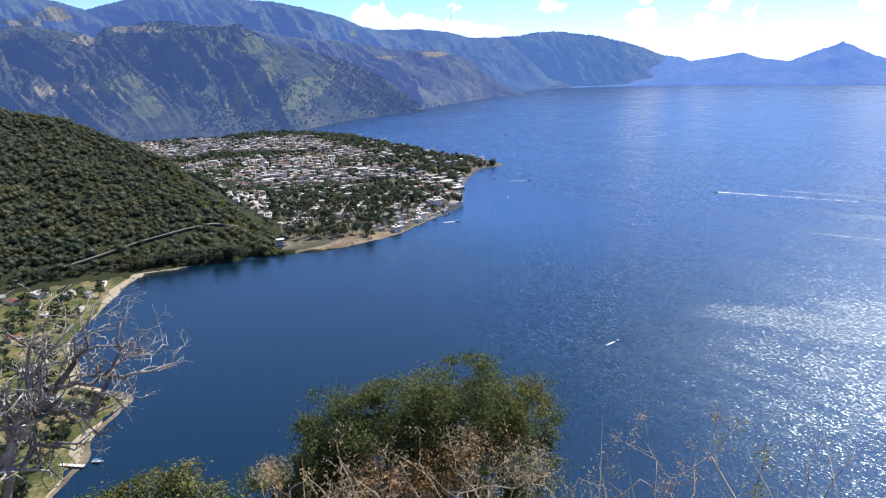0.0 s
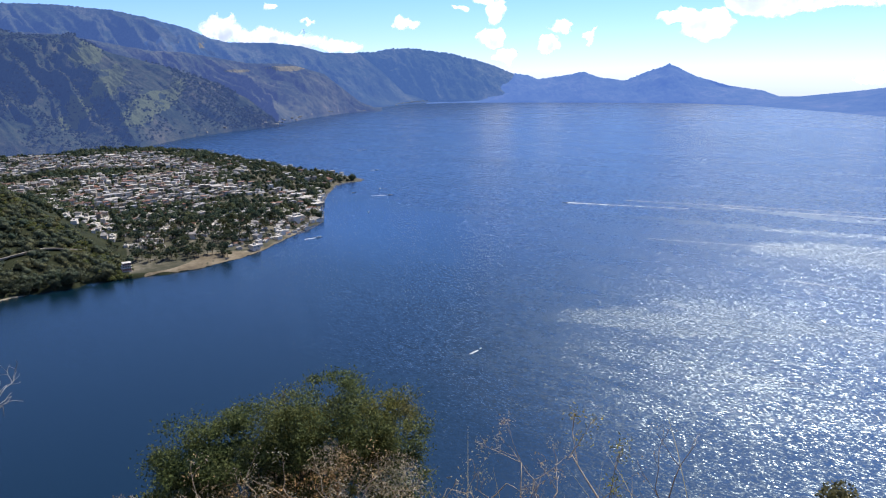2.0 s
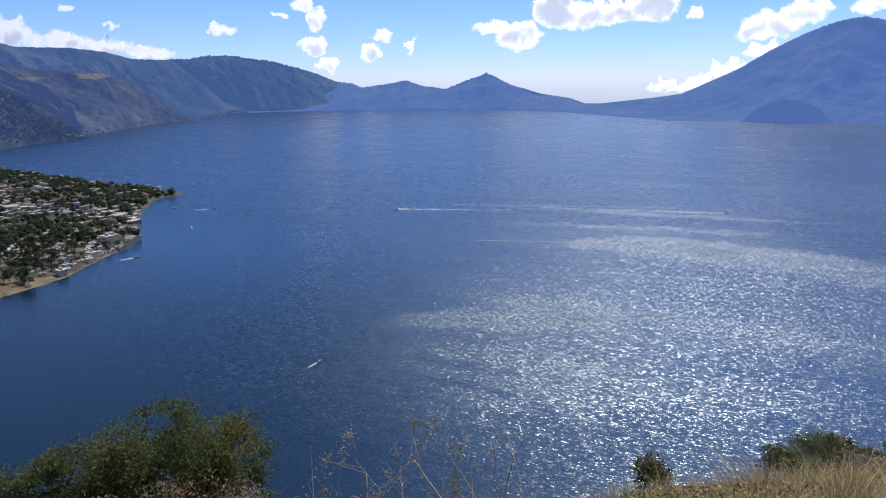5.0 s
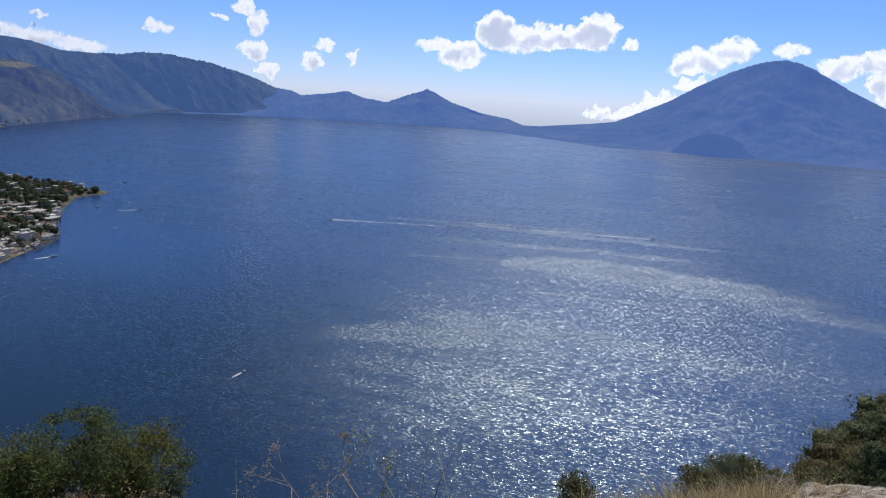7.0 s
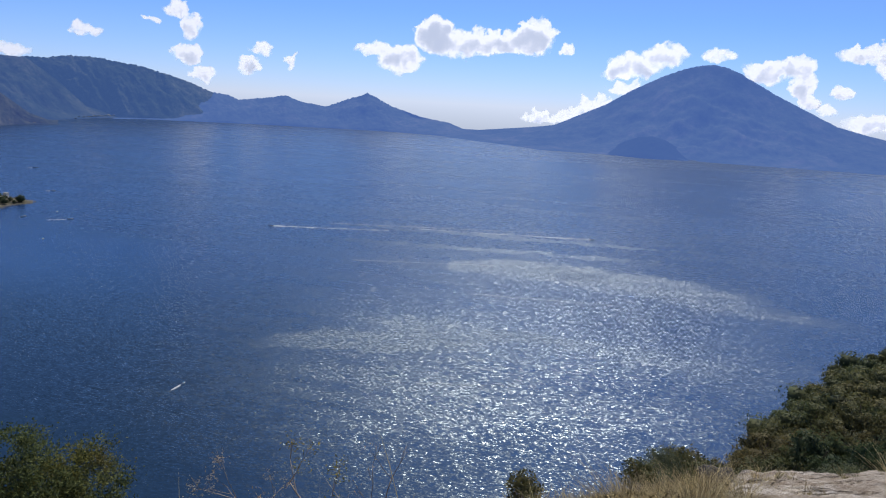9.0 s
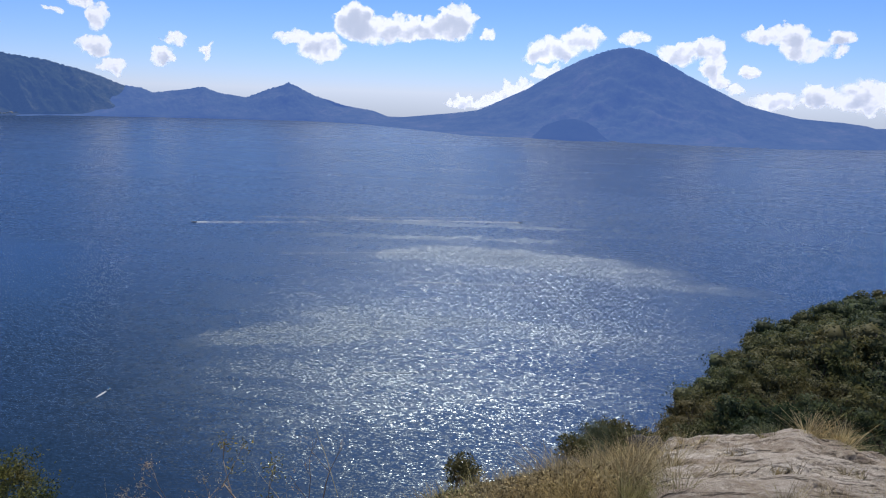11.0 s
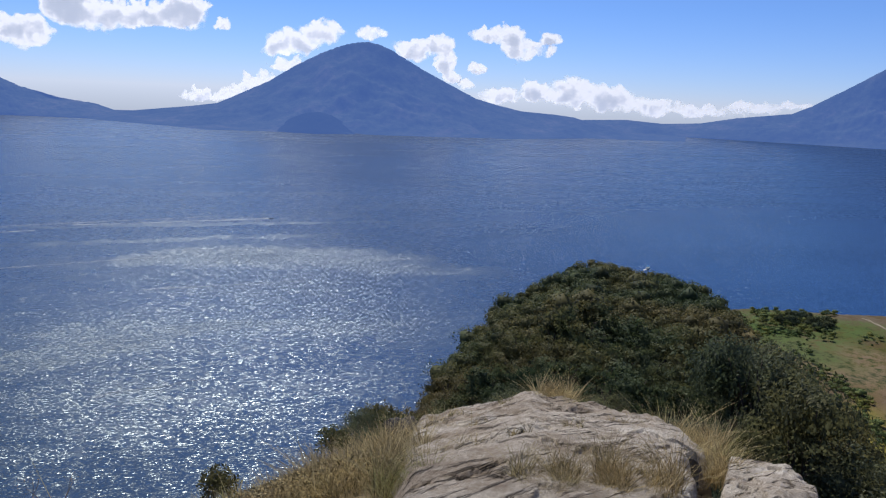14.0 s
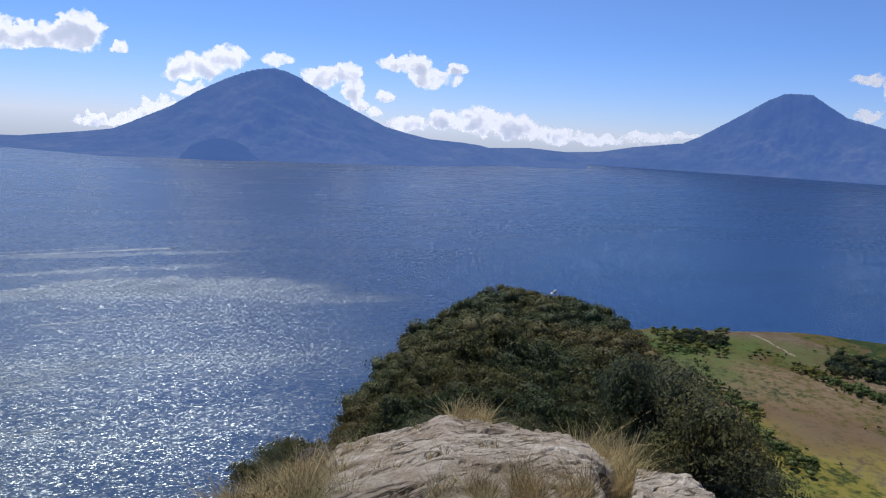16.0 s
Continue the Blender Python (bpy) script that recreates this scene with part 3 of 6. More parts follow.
def beach():
    """A curving strip of pale sand between the lawns and the water."""
    r = np.arange(288, 646, 1.5)
    wide = 2.5 + 2.5 * np.sin(r / 31.0) + 6.0 * np.exp(-((r - 350) / 22) ** 2) + 5.0 * np.exp(-((r - 590) / 35) ** 2) - 3.0 * np.exp(-((r - 640) / 14) ** 2)
    s = np.linspace(0, 1, 9)[:, None]
    d = -5 + s * (np.maximum(wide, 0.6) + 5 + 1.5 * fbm(r / 9, r * 0, 3, 4))[None, :]
    R = np.repeat(r[None, :], 9, 0)
    A = shore_left(R) - np.degrees(d / R)
    z = ground_height(A, R) + 0.10
    me = grid_mesh("beach", R * np.sin(np.radians(A)), R * np.cos(np.radians(A)), z)
    me.materials.append(SAND)
    tagged(new("beach", me), "narrow pale sand beach along the lake", "beach", kind="structure")


beach()


def shallows():
    """Wet sand and pebbles where the water thins out along the beach."""
    r = np.arange(290, 640, 1.5)
    s = np.linspace(0, 1, 6)[:, None]
    d = 1.5 - s * (2.6 + 2.0 * np.exp(-((r - 345) / 30) ** 2) + 3.0 * np.exp(-((r - 392) / 10) ** 2) + 2.0 * fbm(r / 14, r * 0, 3, 6))[None, :]
    R = np.repeat(r[None, :], 6, 0)
    A = shore_left(R) - np.degrees(d / R)
    me = grid_mesh("wet_sand", R * np.sin(np.radians(A)), R * np.cos(np.radians(A)), 0.05 + 0 * R)
    me.materials.append(SHORE)
    tagged(new("wet_sand", me), "dark wet sand at the water's edge", "beach", kind="structure")


shallows()


def town_shore():
    """Dry earth and stones between the town and the water, widest at the point below the hill."""
    r = np.concatenate([np.linspace(655, 664, 12)[:-1], np.linspace(664, 690, 40)[:-1], np.linspace(690, 1240, 160)])
    a = np.radians(shore_left(r))
    x, y = r * np.sin(a), r * np.cos(a)
    run = np.r_[0, np.cumsum(np.hypot(np.diff(x), np.diff(y)))]
    s = np.arange(0, run[-1], 4.0)
    x, y = np.interp(s, run, x), np.interp(s, run, y)
    x, y = (np.convolve(np.r_[[q[0]] * 4, q, [q[-1]] * 4], np.ones(9) / 9, "valid") for q in (x, y))
    tx, ty = np.gradient(x), np.gradient(y)
    n = np.hypot(tx, ty)
    nx, ny = -ty / n, tx / n
    wide = 0.1 + 34 * np.exp(-((s - 80) / 36) ** 2) + 6 * np.exp(-((s - 170) / 30) ** 2) + 3 * fbm(s / 18, s * 0, 4, 9)
    v = np.linspace(0, 1, 12)[:, None]
    wide = np.where(s > 140, 0.3 * wide - 1.2, wide)
    d = -1.8 + 2.5 * fbm(s / 9, s * 0, 3, 14) + v * np.maximum(wide + 2.0, 0.9)
    X, Y = x + nx * d, y + ny * d
    Z = np.maximum(ground_height(np.degrees(np.arctan2(X, Y)), np.hypot(X, Y)), 0.0) + 0.22 + 0.5 * fbm(X / 5, Y / 5, 3, 2)
    me = grid_mesh("town_shore", X, Y, Z)
    me.materials.append(SHORE)
    tagged(new("town_shore", me), "dry earth and stones along the town's shore", "shore", kind="structure")


town_shore()

lake_az = np.arange(0, 360, 3.0)
lake_r = np.r_[0.5, np.geomspace(150, 4990, 40)]
LA, LR = np.meshgrid(lake_az, lake_r)
lake = new("water", grid_mesh("water", LR * np.sin(np.radians(LA)), LR * np.cos(np.radians(LA)), 0 * LA, True))
lake.data.materials.append(WATER)
tagged(lake, "deep blue rippled lake surface glittering below the sun", "lake", kind="structure")


MASSIFS = []
# open plots on the slopes: bearing, elevation and half sizes in degrees, kind
FIELDS_A = ((-22.6, 2.55, 1.9, 0.24, 1), (-26.0, 1.9, 0.9, 0.3, 1), (-28.0, -1.5, 2.4, 0.34, 1), (-24.6, -1.4, 1.2, 0.9, 2), (-22.8, -3.0, 1.1, 0.9, 2), (-14.6, 1.6, 0.9, 1.1, 2), (-13.6, -0.6, 1.0, 1.0, 2), (-11.6, -2.4, 1.2, 1.2, 2), (-16.0, -2.6, 0.8, 1.0, 2), (-9.4, -1.4, 0.7, 0.8, 2))
FIELDS_B = ((-1.2, 0.35, 1.4, 0.16, 1), (-4.6, 0.2, 0.9, 0.12, 1))
FIELDS_C = ((-28.2, 3.5, 1.3, 0.42, 1), (-29.8, 3.0, 1.2, 0.25, 1), (-7.6, 2.1, 1.0, 0.2, 1))


def mountain(name, az0, az1, foot, crest_r, crest_el, mat, label, step=0.12, rings=70, gully=0.16, power=0.9, behind=400, seed=1, width=2.2, slant=0.0, fields=(), beyond=(), jag=0.012):
    """A massif: from its shore line up a gullied face to its crest and down behind."""
    az = np.arange(az0, az1 + step, step)
    t = np.r_[np.linspace(0, 1, rings), 1.08, 1.3, 1.8, 2.4]
    A, T = np.meshgrid(az, t)
    f, c = foot(A), crest_r(A)
    D = np.where(T <= 1, f + (c - f) * T, np.minimum(c + (T - 1) * behind, 4960))
    top = np.maximum(EYE + c * tan_deg(crest_el(A)), -4.0)
    x, y = D * np.sin(np.radians(A)), D * np.cos(np.radians(A))
    ridged = 1 - 2.2 * np.abs(fbm(A / width + 0.5 * fbm(x / 300, y / 300, 4, seed) + slant * T, T * 1.1 + A * 0.07, 6, seed + 4))
    fine = fbm(x / 90, y / 90, 5, seed + 9)
    tt = np.clip(T, 0, 1)
    relief = (gully * (ridged - 0.6) + 0.10 * fine) * np.sin(np.pi * np.clip(tt, 0, 1)) ** 0.7
    z = top * np.where(T <= 1, np.power(tt, power) + relief, np.maximum(1 - (T - 1) * 0.9, -0.2))
    z = z + np.where(T > 0.9, jag * top * fbm(A * 6, A * 0 + 1.5, 4, seed + 2), 0)
    z = np.where(tt < 0.02, -3.0, z)
    me = grid_mesh(name, x, y, z)
    me.materials.append(mat)
    k = np.zeros(A.shape, dtype=np.int32)
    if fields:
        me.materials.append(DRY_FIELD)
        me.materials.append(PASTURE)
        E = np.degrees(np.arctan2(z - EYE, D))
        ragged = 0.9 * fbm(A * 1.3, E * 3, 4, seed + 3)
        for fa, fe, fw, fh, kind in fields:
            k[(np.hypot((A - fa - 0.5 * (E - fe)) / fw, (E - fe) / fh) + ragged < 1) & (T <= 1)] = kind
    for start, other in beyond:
        # farther stretches of the range take a material with more haze painted in as glow
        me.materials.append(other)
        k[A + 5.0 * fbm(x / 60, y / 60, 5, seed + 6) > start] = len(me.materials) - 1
    me.polygons.foreach_set("material_index", k[:-1, :-1].ravel()[: len(me.polygons)])
    MASSIFS.append((x, y, z, tt))
    return tagged(new(name, me), label, "mountain", kind="structure")


# the ranges' blue haze is emission in their materials
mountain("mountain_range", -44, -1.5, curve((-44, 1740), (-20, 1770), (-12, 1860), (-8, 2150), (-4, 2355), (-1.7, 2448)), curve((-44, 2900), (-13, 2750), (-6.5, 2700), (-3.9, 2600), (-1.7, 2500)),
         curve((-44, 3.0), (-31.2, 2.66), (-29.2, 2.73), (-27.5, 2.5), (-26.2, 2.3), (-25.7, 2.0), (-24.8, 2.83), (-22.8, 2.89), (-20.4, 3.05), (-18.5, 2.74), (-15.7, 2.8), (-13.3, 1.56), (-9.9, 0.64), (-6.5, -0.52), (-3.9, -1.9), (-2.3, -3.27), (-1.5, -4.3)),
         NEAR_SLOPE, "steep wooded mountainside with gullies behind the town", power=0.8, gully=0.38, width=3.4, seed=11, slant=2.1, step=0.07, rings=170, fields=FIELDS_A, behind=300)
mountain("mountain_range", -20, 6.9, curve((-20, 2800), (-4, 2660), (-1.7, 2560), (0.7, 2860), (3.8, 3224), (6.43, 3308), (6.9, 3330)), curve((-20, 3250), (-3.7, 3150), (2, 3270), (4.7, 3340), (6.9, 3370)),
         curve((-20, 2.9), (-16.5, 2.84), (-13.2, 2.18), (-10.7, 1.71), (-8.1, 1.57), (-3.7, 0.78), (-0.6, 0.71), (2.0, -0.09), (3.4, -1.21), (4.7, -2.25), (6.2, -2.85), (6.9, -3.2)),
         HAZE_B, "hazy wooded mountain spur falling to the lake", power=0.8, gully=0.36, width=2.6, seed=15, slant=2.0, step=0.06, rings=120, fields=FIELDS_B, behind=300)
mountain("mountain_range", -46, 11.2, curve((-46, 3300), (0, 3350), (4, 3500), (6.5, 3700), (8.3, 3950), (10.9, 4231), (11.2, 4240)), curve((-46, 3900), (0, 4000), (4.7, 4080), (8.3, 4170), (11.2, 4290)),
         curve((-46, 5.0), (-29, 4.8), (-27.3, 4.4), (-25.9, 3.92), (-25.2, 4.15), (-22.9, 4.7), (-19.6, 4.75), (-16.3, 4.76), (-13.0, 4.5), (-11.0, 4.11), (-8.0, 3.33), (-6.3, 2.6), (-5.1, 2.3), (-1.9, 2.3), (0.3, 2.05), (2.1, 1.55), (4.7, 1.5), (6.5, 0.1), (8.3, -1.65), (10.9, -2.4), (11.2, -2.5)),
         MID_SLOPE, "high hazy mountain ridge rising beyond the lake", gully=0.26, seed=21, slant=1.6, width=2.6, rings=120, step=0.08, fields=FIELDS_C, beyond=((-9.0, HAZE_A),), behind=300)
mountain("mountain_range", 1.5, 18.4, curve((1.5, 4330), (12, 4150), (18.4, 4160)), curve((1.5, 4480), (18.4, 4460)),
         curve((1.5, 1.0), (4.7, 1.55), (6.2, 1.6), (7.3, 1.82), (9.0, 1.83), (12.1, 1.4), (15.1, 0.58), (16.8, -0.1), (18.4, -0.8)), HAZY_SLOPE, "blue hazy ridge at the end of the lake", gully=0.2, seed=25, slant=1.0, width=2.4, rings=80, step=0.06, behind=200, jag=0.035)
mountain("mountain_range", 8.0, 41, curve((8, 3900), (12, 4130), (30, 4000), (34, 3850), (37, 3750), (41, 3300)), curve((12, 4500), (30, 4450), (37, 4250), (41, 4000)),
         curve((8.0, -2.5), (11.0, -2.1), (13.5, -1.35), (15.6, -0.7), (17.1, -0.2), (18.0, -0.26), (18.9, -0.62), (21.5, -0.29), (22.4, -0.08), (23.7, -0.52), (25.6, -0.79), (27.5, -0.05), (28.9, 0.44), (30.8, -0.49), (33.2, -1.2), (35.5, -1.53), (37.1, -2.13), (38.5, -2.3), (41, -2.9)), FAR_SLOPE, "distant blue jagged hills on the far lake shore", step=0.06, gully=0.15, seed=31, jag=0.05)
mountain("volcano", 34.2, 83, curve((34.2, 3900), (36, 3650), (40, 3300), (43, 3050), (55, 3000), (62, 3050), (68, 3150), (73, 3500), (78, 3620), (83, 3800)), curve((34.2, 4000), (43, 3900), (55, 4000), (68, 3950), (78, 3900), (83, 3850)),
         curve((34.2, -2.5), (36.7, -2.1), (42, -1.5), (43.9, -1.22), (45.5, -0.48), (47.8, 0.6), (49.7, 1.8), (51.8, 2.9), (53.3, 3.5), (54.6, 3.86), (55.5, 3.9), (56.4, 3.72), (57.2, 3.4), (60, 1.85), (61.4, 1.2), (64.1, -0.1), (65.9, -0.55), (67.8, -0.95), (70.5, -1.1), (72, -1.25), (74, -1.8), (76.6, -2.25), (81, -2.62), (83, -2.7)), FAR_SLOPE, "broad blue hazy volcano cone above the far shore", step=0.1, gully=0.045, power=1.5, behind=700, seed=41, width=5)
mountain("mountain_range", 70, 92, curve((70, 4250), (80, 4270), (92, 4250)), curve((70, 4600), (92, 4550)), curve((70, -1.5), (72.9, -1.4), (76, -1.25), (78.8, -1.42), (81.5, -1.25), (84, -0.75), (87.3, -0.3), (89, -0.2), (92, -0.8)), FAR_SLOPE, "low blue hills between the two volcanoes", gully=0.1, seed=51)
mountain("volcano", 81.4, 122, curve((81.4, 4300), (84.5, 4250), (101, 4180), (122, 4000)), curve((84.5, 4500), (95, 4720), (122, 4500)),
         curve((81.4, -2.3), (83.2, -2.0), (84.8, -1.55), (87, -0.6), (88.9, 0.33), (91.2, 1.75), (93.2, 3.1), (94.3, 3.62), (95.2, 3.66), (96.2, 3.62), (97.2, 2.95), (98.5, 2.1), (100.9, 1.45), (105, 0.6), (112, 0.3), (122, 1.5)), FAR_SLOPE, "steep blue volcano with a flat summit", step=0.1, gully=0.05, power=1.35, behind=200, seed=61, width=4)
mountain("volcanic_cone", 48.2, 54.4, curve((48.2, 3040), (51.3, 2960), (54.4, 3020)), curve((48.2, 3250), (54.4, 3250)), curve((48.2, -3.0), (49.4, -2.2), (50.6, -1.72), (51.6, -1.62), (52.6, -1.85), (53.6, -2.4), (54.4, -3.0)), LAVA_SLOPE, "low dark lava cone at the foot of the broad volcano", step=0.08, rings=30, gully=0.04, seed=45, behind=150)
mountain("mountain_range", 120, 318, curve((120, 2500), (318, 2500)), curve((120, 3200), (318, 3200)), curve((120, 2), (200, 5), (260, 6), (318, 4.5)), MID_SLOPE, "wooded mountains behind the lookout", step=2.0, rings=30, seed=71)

# ---- building kit ----


def part(name, me, mat, parent, label=""):
    """One mesh object under a thing or a part."""
    if isinstance(me, bmesh.types.BMesh):
        bm, me = me, bpy.data.meshes.new(name)
        bm.to_mesh(me)
        bm.free()
    if mat and not me.materials:
        me.materials.append(mat)
    ob = new(name, me)
    ob.parent = parent
    return tagged(ob, label) if label else ob


def thing(name, place, label, category, group="", turn=0.0, scale=1.0):
    ob = new(name)
    ob.empty_display_size = 0.2
    ob.matrix_basis = Matrix.Translation(place) @ Matrix.Rotation(turn, 4, "Z") @ Matrix.Scale(scale, 4)
    return tagged(ob, label, category, group)


def poly_mesh(name, verts, sizes, index):
    me = bpy.data.meshes.new(name)
    me.vertices.add(len(verts))
    me.vertices.foreach_set("co", np.asarray(verts, dtype=np.float32).ravel())
    me.loops.add(len(index))
    me.loops.foreach_set("vertex_index", np.asarray(index, dtype=np.int32))
    me.polygons.add(len(sizes))
    starts = np.r_[0, np.cumsum(sizes)[:-1]].astype(np.int32)
    me.polygons.foreach_set("loop_start", starts)
    me.update(calc_edges=True)
    return me


def leaf_mesh(name, centres, size, aspect=0.55, droop=0.0, outward=None, seed=1, facing=None):
    """Many small leaves, each a folded pair of faces."""
    g = np.random.default_rng(seed)
    k = len(centres)
    u = g.normal(size=(k, 3))
    if outward is not None:
        u = u * 0.8 + outward
    u[:, 2] -= droop
    u /= np.linalg.norm(u, axis=1)[:, None]
    v = np.cross(u, g.normal(size=(k, 3)))
    v /= np.linalg.norm(v, axis=1)[:, None] + 1e-9
    if facing is not None:
        # leaves that lie along the crown's surface
        u = np.cross(facing, g.normal(size=(k, 3))) + 0.28 * g.normal(size=(k, 3)) * np.linalg.norm(facing, axis=1)[:, None]
        u /= np.linalg.norm(u, axis=1)[:, None] + 1e-9
        v = np.cross(facing, u)
        v /= np.linalg.norm(v, axis=1)[:, None] + 1e-9
    w = np.cross(u, v)
    s = size * g.uniform(0.65, 1.35, size=(k, 1))
    a, b = centres - u * s * 0.5, centres + u * s * 0.5
    c, d = centres + v * s * aspect * 0.5 + w * s * 0.12, centres - v * s * aspect * 0.5 + w * s * 0.12
    verts = np.stack([a, c, b, d], 1).reshape(-1, 3)
    q = np.arange(k)[:, None] * 4
    tris = np.concatenate([q + np.array([[0, 1, 2]]), q + np.array([[0, 2, 3]])], 1).ravel()
    return poly_mesh(name, verts, np.full(2 * k, 3), tris)


def blade_mesh(name, roots, height, width, lean, seed=1, bend=0.5, tip=False):
    """Grass: bent tapering blades from their roots."""
    g = np.random.default_rng(seed)
    k = len(roots)
    ang = g.uniform(0, 2 * np.pi, k)
    side = np.stack([np.cos(ang), np.sin(ang), 0 * ang], 1)
    h = height * g.uniform(0.5, 1.25, (k, 1))
    ln = lean + g.normal(scale=0.6, size=(k, 3)) * np.array([1, 1, 0])
    levels = []
    for t, wd in ((0, 1.0), (0.4, 0.8), (0.75, 1.0 if tip else 0.5), (1.0, 0.06)):
        mid = roots + h * (np.array([0, 0, 1.0]) * (t - 0.18 * bend * t * t) + ln * t * (1 - bend + bend * t))
        levels += [mid - side * width * wd * 0.5, mid + side * width * wd * 0.5]
    verts = np.stack(levels, 1).reshape(-1, 3)
    q = np.arange(k)[:, None] * 8
    faces = np.concatenate([q + np.array([[i, i + 1, i + 3, i + 2]]) for i in (0, 2, 4)], 1).ravel()
    return poly_mesh(name, verts, np.full(3 * k, 4), faces)


class Tubes:
    """Tapered round limbs gathered into one mesh."""

    def __init__(self, sides=5):
        self.v, self.f, self.sides = [], [], sides

    def limb(self, points, radii):
        n, base = self.sides, len(self.v)
        for i, (p, r) in enumerate(zip(points, radii)):
            a, b = points[max(i - 1, 0)], points[min(i + 1, len(points) - 1)]
            d = (b - a).normalized()
            x = d.orthogonal().normalized()
            y = d.cross(x)
            self.v += [p + r * (x * math.cos(2 * math.pi * k / n) + y * math.sin(2 * math.pi * k / n)) for k in range(n)]
        for i in range(len(points) - 1):
            for k in range(n):
                o, e = base + i * n, (k + 1) % n
                self.f.append((o + k, o + e, o + n + e, o + n + k))
        self.f.append(tuple(base + (len(points) - 1) * n + k for k in range(n)))

    def mesh(self, name):
        me = bpy.data.meshes.new(name)
        me.from_pydata([tuple(p) for p in self.v], [], self.f)
        me.polygons.foreach_set("use_smooth", np.ones(len(me.polygons), dtype=bool))
        return me


def branch(tubes, start, way, length, radius, depth, rnd, tips, curl=0.5, fork=3, lift=0.1, shrink=0.68):
    """A crooked limb that forks; tips takes the ends of the last twigs."""
    pts, rad, p, d = [start], [radius], start.copy(), way.normalized()
    steps = 4
    for i in range(steps):
        d = (d + Vector((rnd.uniform(-1, 1), rnd.uniform(-1, 1), rnd.uniform(-1, 1))) * curl * 0.35 + Vector((0, 0, lift * 0.3))).normalized()
        p = p + d * length / steps
        pts.append(p.copy())
        rad.append(max(radius * (1 - 0.36 * (i + 1) / steps), 0.0025))
    tubes.limb(pts, rad)
    if depth == 0:
        tips.append((p.copy(), d.copy()))
        return
    for k in range(fork):
        at = pts[-1] if k == 0 else pts[rnd.randint(2, steps)]
        turn = Vector((rnd.uniform(-1, 1), rnd.uniform(-1, 1), rnd.uniform(-0.6, 1))).normalized()
        branch(tubes, at, d * 0.75 + turn * 0.75, length * shrink * rnd.uniform(0.8, 1.15), rad[-1] * 0.84, depth - 1, rnd, tips, curl, fork, lift, shrink)


def box(bm, x0, x1, y0, y1, z0, z1):
    v = [bm.verts.new((x, y, z)) for x in (x0, x1) for y in (y0, y1) for z in (z0, z1)]
    for f in ((0, 1, 3, 2), (4, 6, 7, 5), (0, 4, 5, 1), (2, 3, 7, 6), (0, 2, 6, 4), (1, 5, 7, 3)):
        bm.faces.new([v[i] for i in f])


def crown_points(count, lobes, seed, shell=0.75, clump=0.0, each=70):
    """Points in the outer part of several ellipsoid lobes (centre, radii)."""
    g = np.random.default_rng(seed)
    out, way = [], []
    share = np.array([r[0] * r[1] for _, r in lobes])
    for (c, r), k in zip(lobes, (count * share / share.sum()).astype(int)):
        total, k = k, max(k // each, 3) if clump else k
        d = g.normal(size=(k, 3))
        d /= np.linalg.norm(d, axis=1)[:, None]
        t = np.where(g.random(k) < shell, g.uniform(0.78, 1.06, k), g.uniform(0.3, 0.8, k))
        rough = 1 + 0.45 * fbm(d[:, 0] * 2.2 + c[0] * 3, d[:, 1] * 2.2 + d[:, 2] * 1.7, 3, seed)
        pts = np.array(c) + d * np.array(r) * (t * rough)[:, None]
        if clump:
            i = g.integers(0, k, total)
            fluff = g.normal(size=(total, 3)) * clump * g.uniform(0.5, 1.3, k)[i][:, None]
            pts, d = pts[i] + fluff * np.array([1.2, 1.2, 0.7]), d[i]
        out.append(pts)
        way.append(d)
    return np.concatenate(out), np.concatenate(way)


def make_tree(name, place, seed, leaves, leaf, height, spread, leaf_mat, label, category="tree", group="", bark=None, aspect=0.6):
    """A tapered trunk with limbs and an uneven crown of many small leaves. About 1 scale unit is 1 m."""
    rnd = random.Random(seed)
    t = thing(name, place, label, category, group)
    tubes, tips = Tubes(5), []
    branch(tubes, Vector((0, 0, -0.6)), Vector((rnd.uniform(-0.15, 0.15), rnd.uniform(-0.15, 0.15), 1)), height * 0.5, height * 0.03, 2, rnd, tips, 0.5, 3, 0.3, 0.7)
    part("trunk", tubes.mesh("trunk"), bark or BARK, t)
    lobes = []
    for _ in range(rnd.randint(5, 8)):
        a, q = rnd.uniform(0, 6.28), rnd.uniform(0.1, 0.62) * spread
        r = spread * rnd.uniform(0.36, 0.6)
        lobes.append(((q * math.cos(a), q * math.sin(a), height * rnd.uniform(0.48, 0.82)), (r, r, r * rnd.uniform(0.6, 0.85))))
    c, d = crown_points(leaves, lobes, seed, 0.75, spread * 0.11, 22)
    part("crown", leaf_mesh("crown", c, leaf, aspect, 0.1, None, seed, d), leaf_mat, t)
    return t


def polar_place(az, r):
    return np.stack([r * np.sin(np.radians(az)), r * np.cos(np.radians(az)), ground_height(az, r)], 1)

